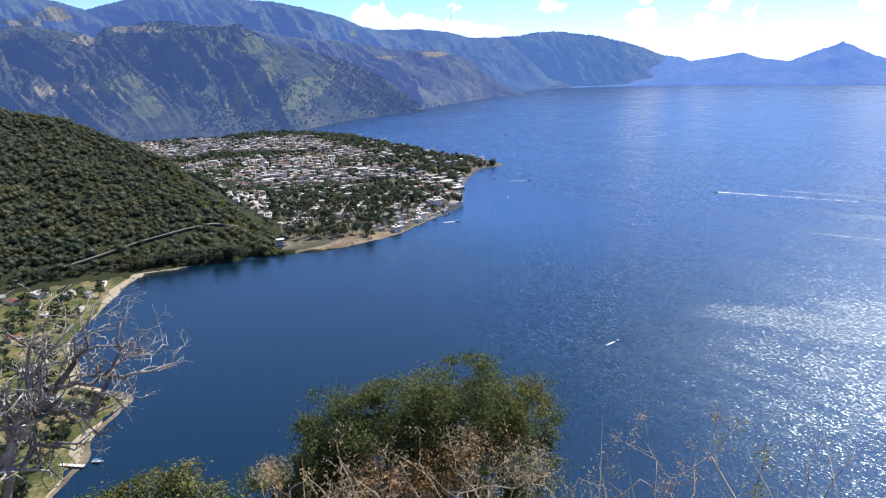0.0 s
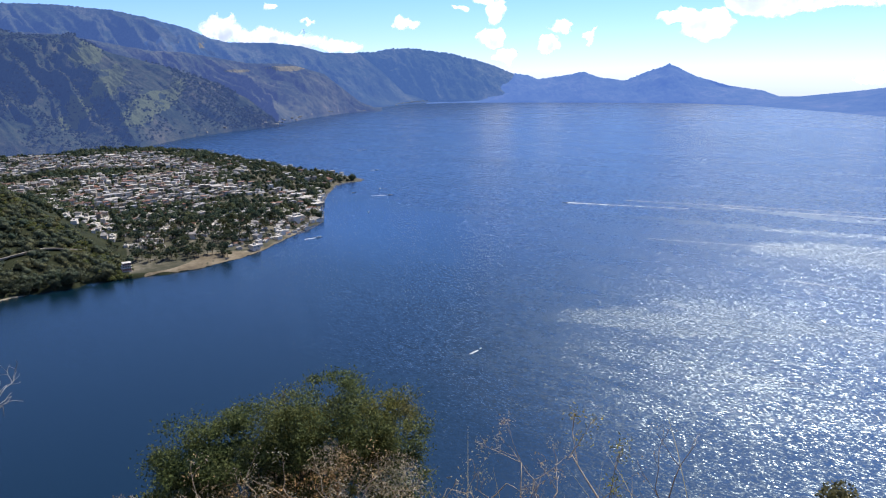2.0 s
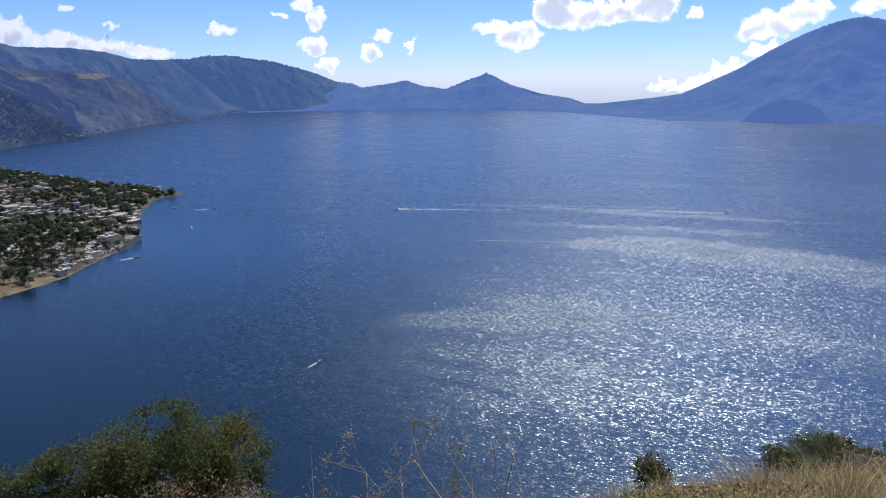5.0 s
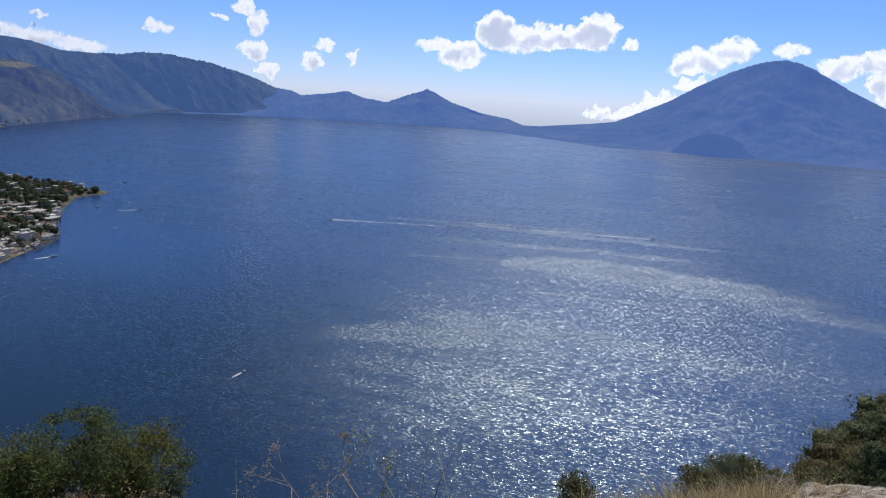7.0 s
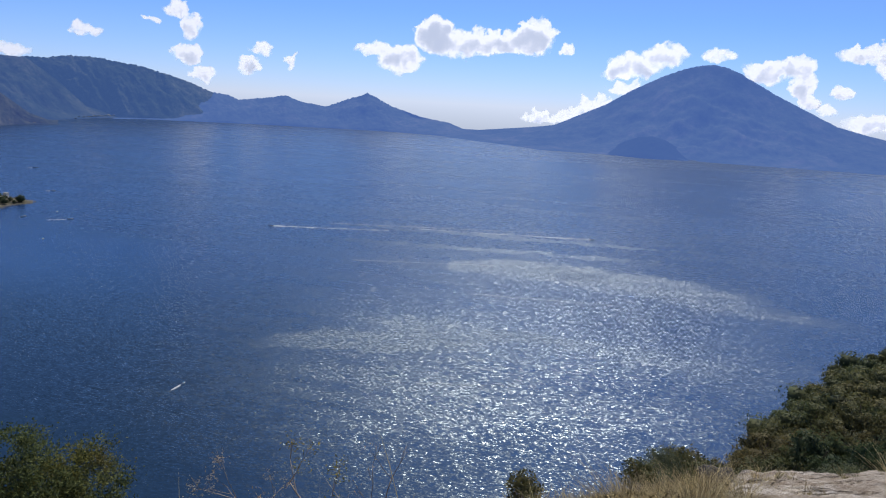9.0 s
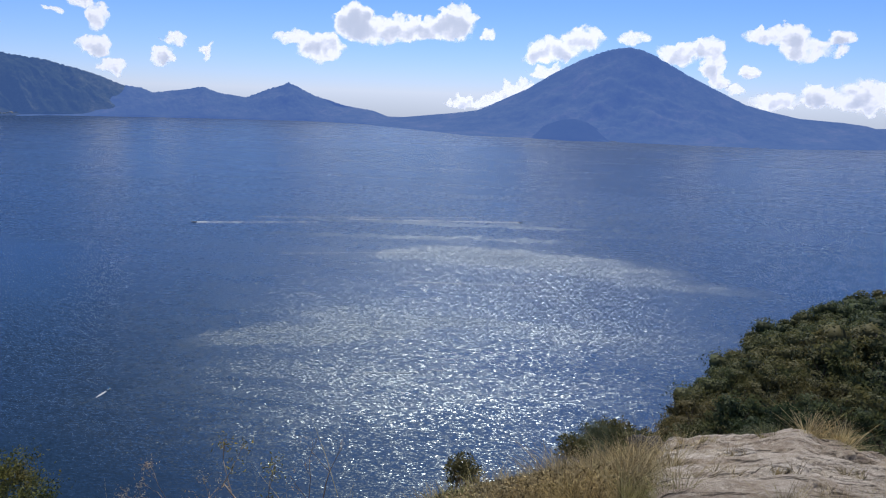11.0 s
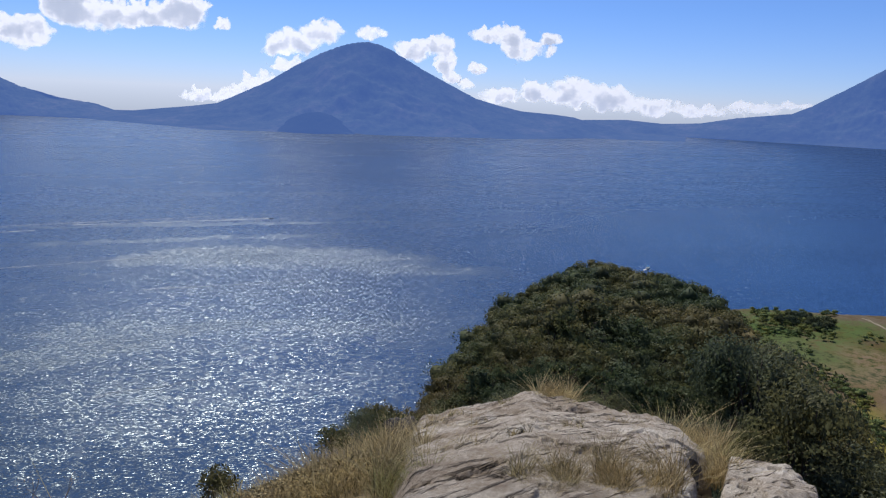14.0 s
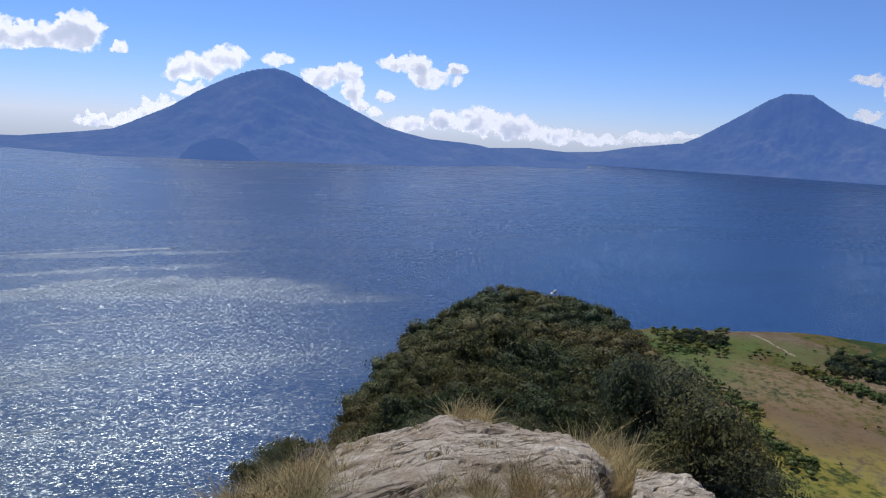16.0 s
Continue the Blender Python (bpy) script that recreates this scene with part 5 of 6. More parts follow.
def bare_tree():
    r = 10.0
    base = Vector((r * math.sin(radians(-37.5)), r * math.cos(radians(-37.5)), z_on(r, -31.5)))
    t = thing("bare_tree", base, "leafless grey tree with crooked lichen-pale branches", "tree")
    rnd = random.Random(12)
    # where each limb forks off, bends and ends: bearing and elevation; thickness at the fork
    limbs = ((((-36.5, -29.0), (-34.9, -24.5), (-33.8, -22.3), (-32.6, -18.3)), 0.06), (((-33.8, -23.6), (-32.1, -22.3), (-28.6, -22.3), (-23.7, -22.5)), 0.06), (((-35.2, -25.2), (-32.7, -23.9), (-30.1, -24.8), (-28.4, -23.3)), 0.06),
             (((-32.1, -22.4), (-29.6, -20.4), (-28.7, -17.2)), 0.045), (((-30.1, -24.8), (-28.4, -22.6), (-26.3, -18.8)), 0.045), (((-29.6, -22.1), (-26.3, -21.6), (-23.8, -20.9)), 0.032), (((-36.6, -26.6), (-33.7, -22.7), (-30.1, -18.1)), 0.05),
             (((-33.8, -22.3), (-31.8, -20.5), (-34.7, -17.7)), 0.038), (((-37.0, -24.5), (-33.2, -23.2), (-31.0, -21.4)), 0.05), (((-37.5, -28.0), (-35.5, -25.9), (-35.5, -20.0)), 0.06), (((-36.4, -27.5), (-34.0, -26.2), (-30.6, -26.6)), 0.05))
    for knots, r0 in limbs:
        tubes, tips = Tubes(6), []
        way = [Vector((r * math.sin(radians(a)), r * math.cos(radians(a)), z_on(r, e))) - base for a, e in knots]
        steps = 4 * (len(way) - 1)
        pts, rad = [way[0]], [r0]
        for k in range(1, steps + 1):
            i, f = min((k - 1) // 4, len(way) - 2), (k - 4 * min((k - 1) // 4, len(way) - 2)) / 4
            pts.append(way[i].lerp(way[i + 1], f) + Vector((rnd.uniform(-1, 1), rnd.uniform(-1, 1), rnd.uniform(-1, 1))) * 0.075)
            rad.append(r0 * (1 - 0.75 * k / steps))
        tubes.limb(pts, rad)
        for k in range(2, steps + 1):
            for _ in range(1):
                out = (pts[k] - pts[k - 1]).normalized() * 0.7 + Vector((rnd.uniform(-0.7, 1.1), rnd.uniform(-0.8, 0.8), rnd.uniform(-0.5, 0.9)))
                branch(tubes, pts[k], out, rnd.uniform(0.22, 0.48), rad[k] * 0.6, 2, rnd, tips, 1.4, 3, 0.05, 0.7)
        part("limb", tubes.mesh("limb"), PALE_BARK, t)


bare_tree()


def dry_stem(az, r, el_top, seed, label, leaf_mat, leaves, leaf, name="dry_weed", fork=2, spread=0.5):
    p = spot(az, r)
    top = z_on(r, el_top)
    t = thing(name, p, label, "plant", "dry weeds on the slope")
    rnd, tubes, tips = random.Random(seed), Tubes(4), []
    h = max(top - p.z, 0.5)
    branch(tubes, Vector((0, 0, -0.1)), Vector((rnd.uniform(-0.2, 0.25), rnd.uniform(-0.2, 0.2), 1)), h * 0.62, 0.015, 3, rnd, tips, spread, fork, 0.2, 0.55)
    part("stem", tubes.mesh("stem"), TWIG, t)
    if leaves:
        g = np.random.default_rng(seed)
        ends = np.array([q[0][:] for q in tips])
        c = ends[g.integers(0, len(ends), leaves)] + g.normal(scale=0.045, size=(leaves, 3))
        tagged(part("seed_head", leaf_mesh("seed_head", c, leaf, 0.3, 0.0, None, seed), leaf_mat, t), kind="stuff")


dry_stem(12.0, 7.0, -29.6, 61, "branching dry stem with reddish seed heads", LEAF_DRY, 338, 0.026)
dry_stem(15.2, 7.0, -30.0, 62, "branching dry stem with reddish seed heads", LEAF_DRY, 338, 0.026)
dry_stem(13.6, 7.3, -31.5, 63, "thin bare dry stem", LEAF_DRY, 156, 0.026)
dry_stem(25.2, 5.2, -29.0, 64, "upright weed stalk with pale green curled leaves", LEAF_HERB, 240, 0.032, "weed_stalk", 2, 0.1)
dry_stem(29.0, 6.5, -29.0, 65, "thin leaning dry stem", LEAF_DRY, 40, 0.02)
dry_stem(20.5, 6.0, -31.6, 66, "thin bare dry stem", LEAF_DRY, 104, 0.026)
dry_stem(-17.6, 7.5, -31.0, 67, "thin bare dry stem", LEAF_DRY, 130, 0.026)
for k in range(20):
    dry_stem(-15 + 1.35 * k, 6.2 + 0.3 * (k % 3), -30.6 - 0.8 * (k % 5), 70 + k, "crooked pale dry twig in front of the tree", LEAF_DRY, 60 + 20 * (k % 3), 0.035, "dry_twig", 2, 0.9)
for k, (az, r, el, w) in enumerate(((-28.5, 24, -30.6, 1.6), (-25.0, 23, -31.0, 1.5), (-31.5, 25, -31.6, 1.6), (-22.0, 21, -33.2, 1.3))):
    tr = make_tree("low_shrub", Vector((r * math.sin(radians(az)), r * math.cos(radians(az)), z_on(r, el) - 1.8)), 80 + k, 2600, 0.13, 2.4, w, LEAF_BUSH, "rounded olive-brown shrub on the slope", "shrub", "shrubs on the slope")

# ---- woods, town and lakeside ----
def scatter(az, r, models, sizes, g, limit=300):
    """Place copies of model trees on the ground; returns the places left over past the limit."""
    p = polar_place(az, r)
    order = np.argsort(r)
    for n, i in enumerate(order[:limit]):
        s = sizes[i]
        copy_thing(models[n % len(models)], Matrix.Translation(p[i]) @ Matrix.Rotation(g.uniform(0, 6.28), 4, "Z") @ Matrix.Diagonal((s * g.uniform(0.85, 1.2), s * g.uniform(0.85, 1.2), s * g.uniform(0.85, 1.15), 1)))
    return p[order[limit:]], sizes[order[limit:]]


def remove(models):
    for m in models:
        for o in (*m.children_recursive, m):
            bpy.data.objects.remove(o)


def joined_crowns(name, places, sizes, leaves, leaf, mat, label, seed, flat=0.8):
    """Trees too far or too many to tell apart, as one mass of real leaf clumps."""
    g = np.random.default_rng(seed)
    k = len(places)
    d = g.normal(size=(k, leaves, 3))
    d /= np.linalg.norm(d, axis=2)[:, :, None]
    d[:, :, 2] = np.abs(d[:, :, 2]) * 1.2 - 0.25
    lump = 1 + 0.22 * np.sin(d[:, :, 0] * 5 + g.uniform(0, 6, (k, 1))) * np.cos(d[:, :, 1] * 4 + g.uniform(0, 6, (k, 1)))
    c = places[:, None, :] + d * (sizes[:, None, None] * lump[:, :, None] * g.uniform(0.75, 1.05, (k, leaves, 1))) * np.array([1, 1, flat]) + np.array([0, 0, 1]) * sizes[:, None, None] * 0.7
    leaves_me = leaf_mesh(name, c.reshape(-1, 3), leaf, 1.0, 0.0, None, seed, d.reshape(-1, 3))
    # the shaded body of twigs and leaves inside each crown
    ball = bmesh.new()
    bmesh.ops.create_icosphere(ball, subdivisions=1, radius=0.74)
    bv = np.array([v.co[:] for v in ball.verts])
    bf = np.array([[v.index for v in f.verts] for f in ball.faces])
    ball.free()
    core = places[:, None, :] + bv[None] * np.array([1, 1, flat]) * sizes[:, None, None] * g.uniform(0.6, 1.12, (k, len(bv), 1)) + np.array([0, 0, 1]) * sizes[:, None, None] * 0.7
    lv = np.empty(len(leaves_me.vertices) * 3, dtype=np.float32)
    leaves_me.vertices.foreach_get("co", lv)
    li = np.empty(len(leaves_me.loops), dtype=np.int32)
    leaves_me.loops.foreach_get("vertex_index", li)
    first = len(lv) // 3
    ci = (bf[None] + (np.arange(k) * len(bv))[:, None, None]).ravel() + first
    me = poly_mesh(name, np.concatenate([lv.reshape(-1, 3), core.reshape(-1, 3)]), np.full((len(li) + len(ci)) // 3, 3), np.concatenate([li, ci]))
    bpy.data.meshes.remove(leaves_me)
    me.materials.append(mat)
    return tagged(new(name, me), label, "trees", kind="stuff")


skyline = curve((53, -30), (55.8, -25.4), (57.5, -24.4), (60.2, -22.8), (62.6, -19.6), (67.1, -15.7), (71, -13.7), (74, -12.6), (75.8, -12.2), (78.2, -12.5), (82.8, -13.3), (85.2, -14.4), (86.6, -15.0), (89.7, -17.4), (93, -20.5), (96.4, -22.6), (98.1, -26), (100, -34))


def knoll_woods():
    g = np.random.default_rng(101)
    models = [make_tree("knoll_tree", Vector((0, 0, 0)), 110 + k, 900, 0.36, 4.6, 2.5, LEAF_KNOLL, "dark green broadleaf tree on the wooded knoll", "tree", "trees on the knoll") for k in range(6)]
    az, r = g.uniform(54, 100, 9000), np.sqrt(g.uniform(15 ** 2, 165 ** 2, 9000))
    more, mr = g.uniform(54, 100, 900), g.uniform(15, 50, 900)
    az, r = np.r_[az, more], np.r_[r, mr]
    ok = (r < knoll_r(az) * 1.04) & (r > 14.0)
    az, r = az[ok], r[ok]
    keep, px = [], np.stack([r * np.sin(np.radians(az)), r * np.cos(np.radians(az))], 1)
    cells = {}
    for i in range(len(az)):
        cx, cy = int(px[i, 0] // 2), int(px[i, 1] // 2)
        near = [j for a in (-1, 0, 1) for b in (-1, 0, 1) for j in cells.get((cx + a, cy + b), ())]
        if all((px[i, 0] - px[j, 0]) ** 2 + (px[i, 1] - px[j, 1]) ** 2 > 1.9 ** 2 for j in near):
            keep.append(i)
            cells.setdefault((cx, cy), []).append(i)
    az, r = az[keep], r[keep]
    size = np.where(r < 40, g.uniform(0.50, 0.80, len(r)), g.uniform(0.38, 0.78, len(r)))
    size = np.where((az < 61) & (r < 45), size * 0.7, size)
    size = np.where((g.random(len(r)) < 0.12) & (r > 40), size * 1.7, size)
    over = np.degrees(np.arctan2(ground_height(az, r) + 4.3 * size - EYE, r)) - skyline(az)
    fits = over < 0.35
    az, r, size = az[fits], r[fits], size[fits]
    close = r < 48
    near_models = [make_tree("knoll_tree", Vector((0, 0, 0)), 160 + k, 5200, 0.125, 4.6, 2.5, LEAF_FLANK, "dark green broadleaf tree close below the rocks", "tree", "trees on the knoll") for k in range(3)]
    scatter(az[close], r[close], near_models, size[close], g, 90)
    remove(near_models)
    az, r, size = az[~close], r[~close], size[~close]
    rest, sz = scatter(az, r, models, size, g, 210)
    # trees that stand out over the steep flank above the meadows
    flank = [make_tree("flank_tree", Vector((0, 0, 0)), 165 + k, 3600, 0.17, 4.6, 2.3, LEAF_FLANK, "broadleaf tree with showing limbs on the knoll's steep flank", "tree", "trees on the knoll") for k in range(3)]
    over_meadow = curve((86, -16.2), (88.6, -17.3), (91.5, -18.6), (94, -21.0), (97, -23.6), (99.5, -26.2))
    for k in range(22):
        a, q = 86.2 + 0.48 * k, g.uniform(34, 62)
        base = spot(a, q)
        tall = min(max(z_on(q, float(over_meadow(a)) - g.uniform(0.0, 1.6)) - base.z, 2.2), 8.5) / 4.3
        copy_thing(flank[k % 3], Matrix.Translation(base) @ Matrix.Rotation(g.uniform(0, 6.28), 4, "Z") @ Matrix.Diagonal((min(tall, 1.25), min(tall, 1.25), tall, 1)))
    remove(flank)
    if len(rest):
        joined_crowns("woodland", rest, sz * 2.4, 190, 0.30, LEAF_KNOLL, "crowded tree crowns over the far side of the knoll", 111)
    remove(models)


knoll_woods()


def hill_road():
    """The road cut along the wooded hill, with its pale outer wall."""
    az = np.linspace(-30.5, -16.8, 90)
    el = np.interp(az, [-30.5, -28.1, -24.5, -19.3, -16.8], [-14.2, -13.75, -12.95, -12.1, -12.6])
    r = np.array([next((q for q in np.arange(655, 1000, 1.0) if math.degrees(math.atan2(ground_at(a, q) - EYE + 1.0, q)) > e), 800) for a, e in zip(az, el)])
    r = np.convolve(np.r_[[r[0]] * 5, r, [r[-1]] * 5], np.ones(11) / 11, "valid")
    p = polar_place(az, r)
    z = np.convolve(np.r_[[p[0, 2]] * 5, p[:, 2], [p[-1, 2]] * 5], np.ones(11) / 11, "valid") + 2.8
    u = np.stack([np.sin(np.radians(az)), np.cos(np.radians(az))], 1)
    rows = [(-1.5, -0.9), (-1.5, 0.12), (-1.35, 0.12), (-1.35, 0.0), (1.5, 0.0), (1.5, -3.0)]
    X = np.stack([p[:, 0] + u[:, 0] * d for d, _ in rows]); Y = np.stack([p[:, 1] + u[:, 1] * d for d, _ in rows]); Z = np.stack([z + h for _, h in rows])
    me = grid_mesh("road", X, Y, Z)
    me.polygons.foreach_set("use_smooth", np.zeros(len(me.polygons), dtype=bool))
    me.materials.append(ASPHALT)
    tagged(new("road", me), "narrow hillside road with a low pale wall", "road", kind="structure")
    return az, r


ROAD_AZ, ROAD_R = hill_road()


def hill_woods():
    g = np.random.default_rng(131)
    models = [make_tree("hill_tree", Vector((0, 0, 0)), 140 + k, 700, 0.75, 8.5, 4.6, LEAF_HILL, "olive-green broadleaf tree on the hill above the shore", "tree", "trees on the hill") for k in range(5)]
    az, r = g.uniform(-40, -13.3, 6800), np.sqrt(g.uniform(650 ** 2, 1180 ** 2, 6800))
    az, r = np.r_[az, g.uniform(-26, -14.6, 260)], np.r_[r, g.uniform(646, 670, 260)]
    z = ground_height(az, r)
    lane = np.interp(az, ROAD_AZ, ROAD_R)
    open_cut = (az > -29.5) & (az < -17.0) & (r > lane - 9) & (r < lane + 3) & (fbm(az * 1.1, az * 0, 3, 6) > -0.22)
    ok = (z > 0.45) & (r < hill_r(az) * 1.03) & ~open_cut & ~((np.abs(az + 13.9) < 0.9) & (r < 690))
    az, r = az[ok], r[ok]
    rest, sz = scatter(az, r, models, np.where(g.random(len(az)) < 0.2, g.uniform(0.9, 1.35, len(az)), g.uniform(0.4, 0.85, len(az))), g, 300)
    joined_crowns("woodland", rest, sz * 4.4, 90, 0.95, LEAF_HILL, "dense dry-green woodland covering the hillside", 151)
    remove(models)
    # dry scrub on the thin crest
    az = g.uniform(-22, -13.6, 420)
    r = hill_r(az) * g.uniform(0.90, 1.02, 420)
    joined_crowns("crest_scrub", polar_place(az, r), g.uniform(1.2, 3.0, 420), 110, 0.8, LEAF_BUSH, "dry olive scrub along the hill crest", 152)


hill_woods()


def make_house(kind, seed):
    rnd = random.Random(seed)
    t = thing("house", Vector((0, 0, 0)), ("white-walled house with a flat concrete roof", "plastered house with a metal sheet roof", "plastered house with a clay tile roof", "house with a rusty metal roof")[kind], "house", "houses of the town")
    w, d, h = rnd.uniform(4.5, 7.5), rnd.uniform(3.5, 5.5), rnd.choice((3.2, 3.4, 6.0))
    bm = bmesh.new()
    box(bm, -w, w, -d, d, -1.5, h)
    part("wall", bm, WALL, t)
    bm = bmesh.new()
    if kind == 0:
        box(bm, -w - 0.3, w + 0.3, -d - 0.3, d + 0.3, h + 0.01, h + 0.25)
        box(bm, -w * 0.3, w * 0.2, -d * 0.4, d * 0.4, h + 0.25, h + 2.2)
        part("roof", bm, CONCRETE, t)
    else:
        rise = 1.6 if kind != 3 else 0.9
        ridge = 0.0 if kind != 3 else d * 0.9
        pts = [(-w - 0.4, -d - 0.4, h), (w + 0.4, -d - 0.4, h), (w + 0.4, d + 0.4, h), (-w - 0.4, d + 0.4, h), (-w - 0.4, ridge, h + rise), (w + 0.4, ridge, h + rise)]
        v = [bm.verts.new(q) for q in pts]
        for f in ((0, 1, 5, 4), (2, 3, 4, 5), (0, 4, 3), (1, 2, 5), (3, 2, 1, 0)):
            bm.faces.new([v[i] for i in f])
        part("roof", bm, (CONCRETE, TIN, CLAY, RUST)[kind], t)
    for sx in (-0.5, 0.45):
        bm = bmesh.new()
        box(bm, w * sx - 0.7, w * sx + 0.7, -d - 0.06, -d + 0.05, h - 2.2, h - 0.9)
        pane = part("window", bm, GLASS, t)
        bm = bmesh.new()
        for x0, x1, z0, z1 in ((-0.82, 0.82, h - 0.9, h - 0.78), (-0.82, 0.82, h - 2.34, h - 2.2), (-0.82, -0.7, h - 2.2, h - 0.9), (0.7, 0.82, h - 2.2, h - 0.9)):
            box(bm, w * sx + x0, w * sx + x1, -d - 0.1, -d + 0.02, z0, z1)
        part("window_frame", bm, WHITE, pane)
    bm = bmesh.new()
    box(bm, -0.5, 0.5, -d - 0.05, -d + 0.04, -0.4, 2.0)
    part("door", bm, RUST, t, "brown wooden door")
    return t


def town():
    g = np.random.default_rng(171)
    models = [make_house(k, 180 + i) for i, k in enumerate((0, 1, 0, 1, 0, 3, 1, 0, 1, 2, 1, 0))]
    az, r = g.uniform(-24, 4.5, 14000), np.sqrt(g.uniform(670 ** 2, 1740 ** 2, 14000))
    inland = (shore_left(r) - az) * np.pi / 180 * r
    z = ground_height(az, r)
    x, y = r * np.sin(np.radians(az)), r * np.cos(np.radians(az))
    built = fbm(x / 90, y / 90, 3, 12)
    ok = (inland > 4) & (z < 14) & ((az > -13.4) | (r > hill_r(az) + 90)) & (built > -0.14 + 0.08 * (r < 800) - 0.1 * (r > 1500)) & ((inland > 130) | (r < 1070) | (g.random(len(r)) < 0.15)) & ((r > 712) | (az > -4))
    az, r = az[ok], r[ok]
    p = polar_place(az, r)
    keep = []
    for i in range(len(p)):
        if len(keep) < 2100 and all((p[i, 0] - p[j, 0]) ** 2 + (p[i, 1] - p[j, 1]) ** 2 > 7.2 ** 2 for j in keep):
            keep.append(i)
    p = p[np.array(keep)]
    p = p[np.argsort(np.hypot(p[:, 0], p[:, 1]))]
    lie = math.radians(24) + 1.3 * fbm(p[:, 0] / 170, p[:, 1] / 170, 3, 18)
    for n, (q, grid) in enumerate(zip(p[:300], lie)):
        s = g.uniform(0.38, 0.72) * (1.6 if n % 17 == 0 else 1.0)
        copy_thing(models[int(g.integers(0, len(models)))], Matrix.Translation(q) @ Matrix.Rotation(grid + g.integers(0, 4) * math.pi / 2 + g.normal(scale=0.08), 4, "Z") @ Matrix.Diagonal((s, s, s * g.uniform(0.85, 1.2), 1)))
    remove(models)
    rest = thing("far_houses", Vector((0, 0, 0)), "crowded pale houses in the back of the town", "houses")
    rest["kind"] = "stuff"
    wv, wf, roofing = [], [], [([], []) for _ in range(4)]
    cube = np.array([(x, y, z) for x in (-1, 1) for y in (-1, 1) for z in (0, 1)], dtype=float)
    faces = [(0, 1, 3, 2), (4, 6, 7, 5), (0, 4, 5, 1), (2, 3, 7, 6), (0, 2, 6, 4), (1, 5, 7, 3)]
    for q, grid in zip(p[300:], lie[300:]):
        grow = 1.0 + 1.1 * (g.random() < 0.035)
        a, w, d, h = grid + g.normal(scale=0.12), g.uniform(1.9, 4.6) * grow, g.uniform(1.8, 3.6) * grow, g.choice((3.0, 3.6, 6.2))
        c, s = math.cos(a), math.sin(a)
        rv, rf = roofing[int(g.choice(4, p=(0.46, 0.34, 0.12, 0.08)))]
        for lst, fl, lo, hi, over in ((wv, wf, -1.5, h, 0), (rv, rf, h + 0.02, h + 0.5, 0.4)):
            b = cube * np.array([w + over, d + over, hi - lo]) + np.array([0, 0, lo])
            o = len(lst)
            lst += [(q[0] + u[0] * c - u[1] * s, q[1] + u[0] * s + u[1] * c, q[2] + u[2]) for u in b]
            fl += [tuple(o + i for i in f) for f in faces]
    for nm, v, f, m in (("walls", wv, wf, WALL), *(("roofs", v, f, m) for (v, f), m in zip(roofing, (CONCRETE, TIN, RUST, CLAY)))):
        me = bpy.data.meshes.new(nm)
        me.from_pydata(v, [], f)
        part(nm, me, m, rest)
    # gardens between the houses
    tm = [make_tree("garden_tree", Vector((0, 0, 0)), 200 + k, 360, 0.9, 8.0, 3.6, LEAF_TOWN, "dark green garden tree among the houses", "tree", "garden trees") for k in range(4)]
    az, r = g.uniform(-26, 5.0, 10500), np.sqrt(g.uniform(665 ** 2, 1930 ** 2, 10500))
    inland = (shore_left(r) - az) * np.pi / 180 * r
    z = ground_height(az, r)
    x, y = r * np.sin(np.radians(az)), r * np.cos(np.radians(az))
    park = fbm(x / 120, y / 120, 3, 15)
    ok = (inland > np.where(r > 1110, 16, 4)) & (z < 26) & ((r < 1740) | (az < -8.5)) & ((az > -13.4) | (r > hill_r(az) + 60)) & ((park > 0.09) | ((inland < 130) & (r > 1070) & (r < 1600)) | (g.random(len(r)) < 0.50)) & ((r > 725) | (az < -6) & (r > 690))
    az, r = az[ok], r[ok]
    inland = (shore_left(r) - az) * np.pi / 180 * r
    big = np.where(((inland < 130) & (r > 1070) & (r < 1600)) , 1.3, 0.95)
    x, y = r * np.sin(np.radians(az)), r * np.cos(np.radians(az))
    big = big * np.where(fbm(x / 120, y / 120, 3, 15) > 0.10, 1.5, 0.9)
    left, sz = scatter(az, r, tm, g.uniform(0.5, 1.15, len(az)) * big, g, 300)
    joined_crowns("town_trees", left, sz * 3.7, 90, 1.4, LEAF_TOWN, "dark garden trees among the far houses", 211, 1.1)
    remove(tm)


town()


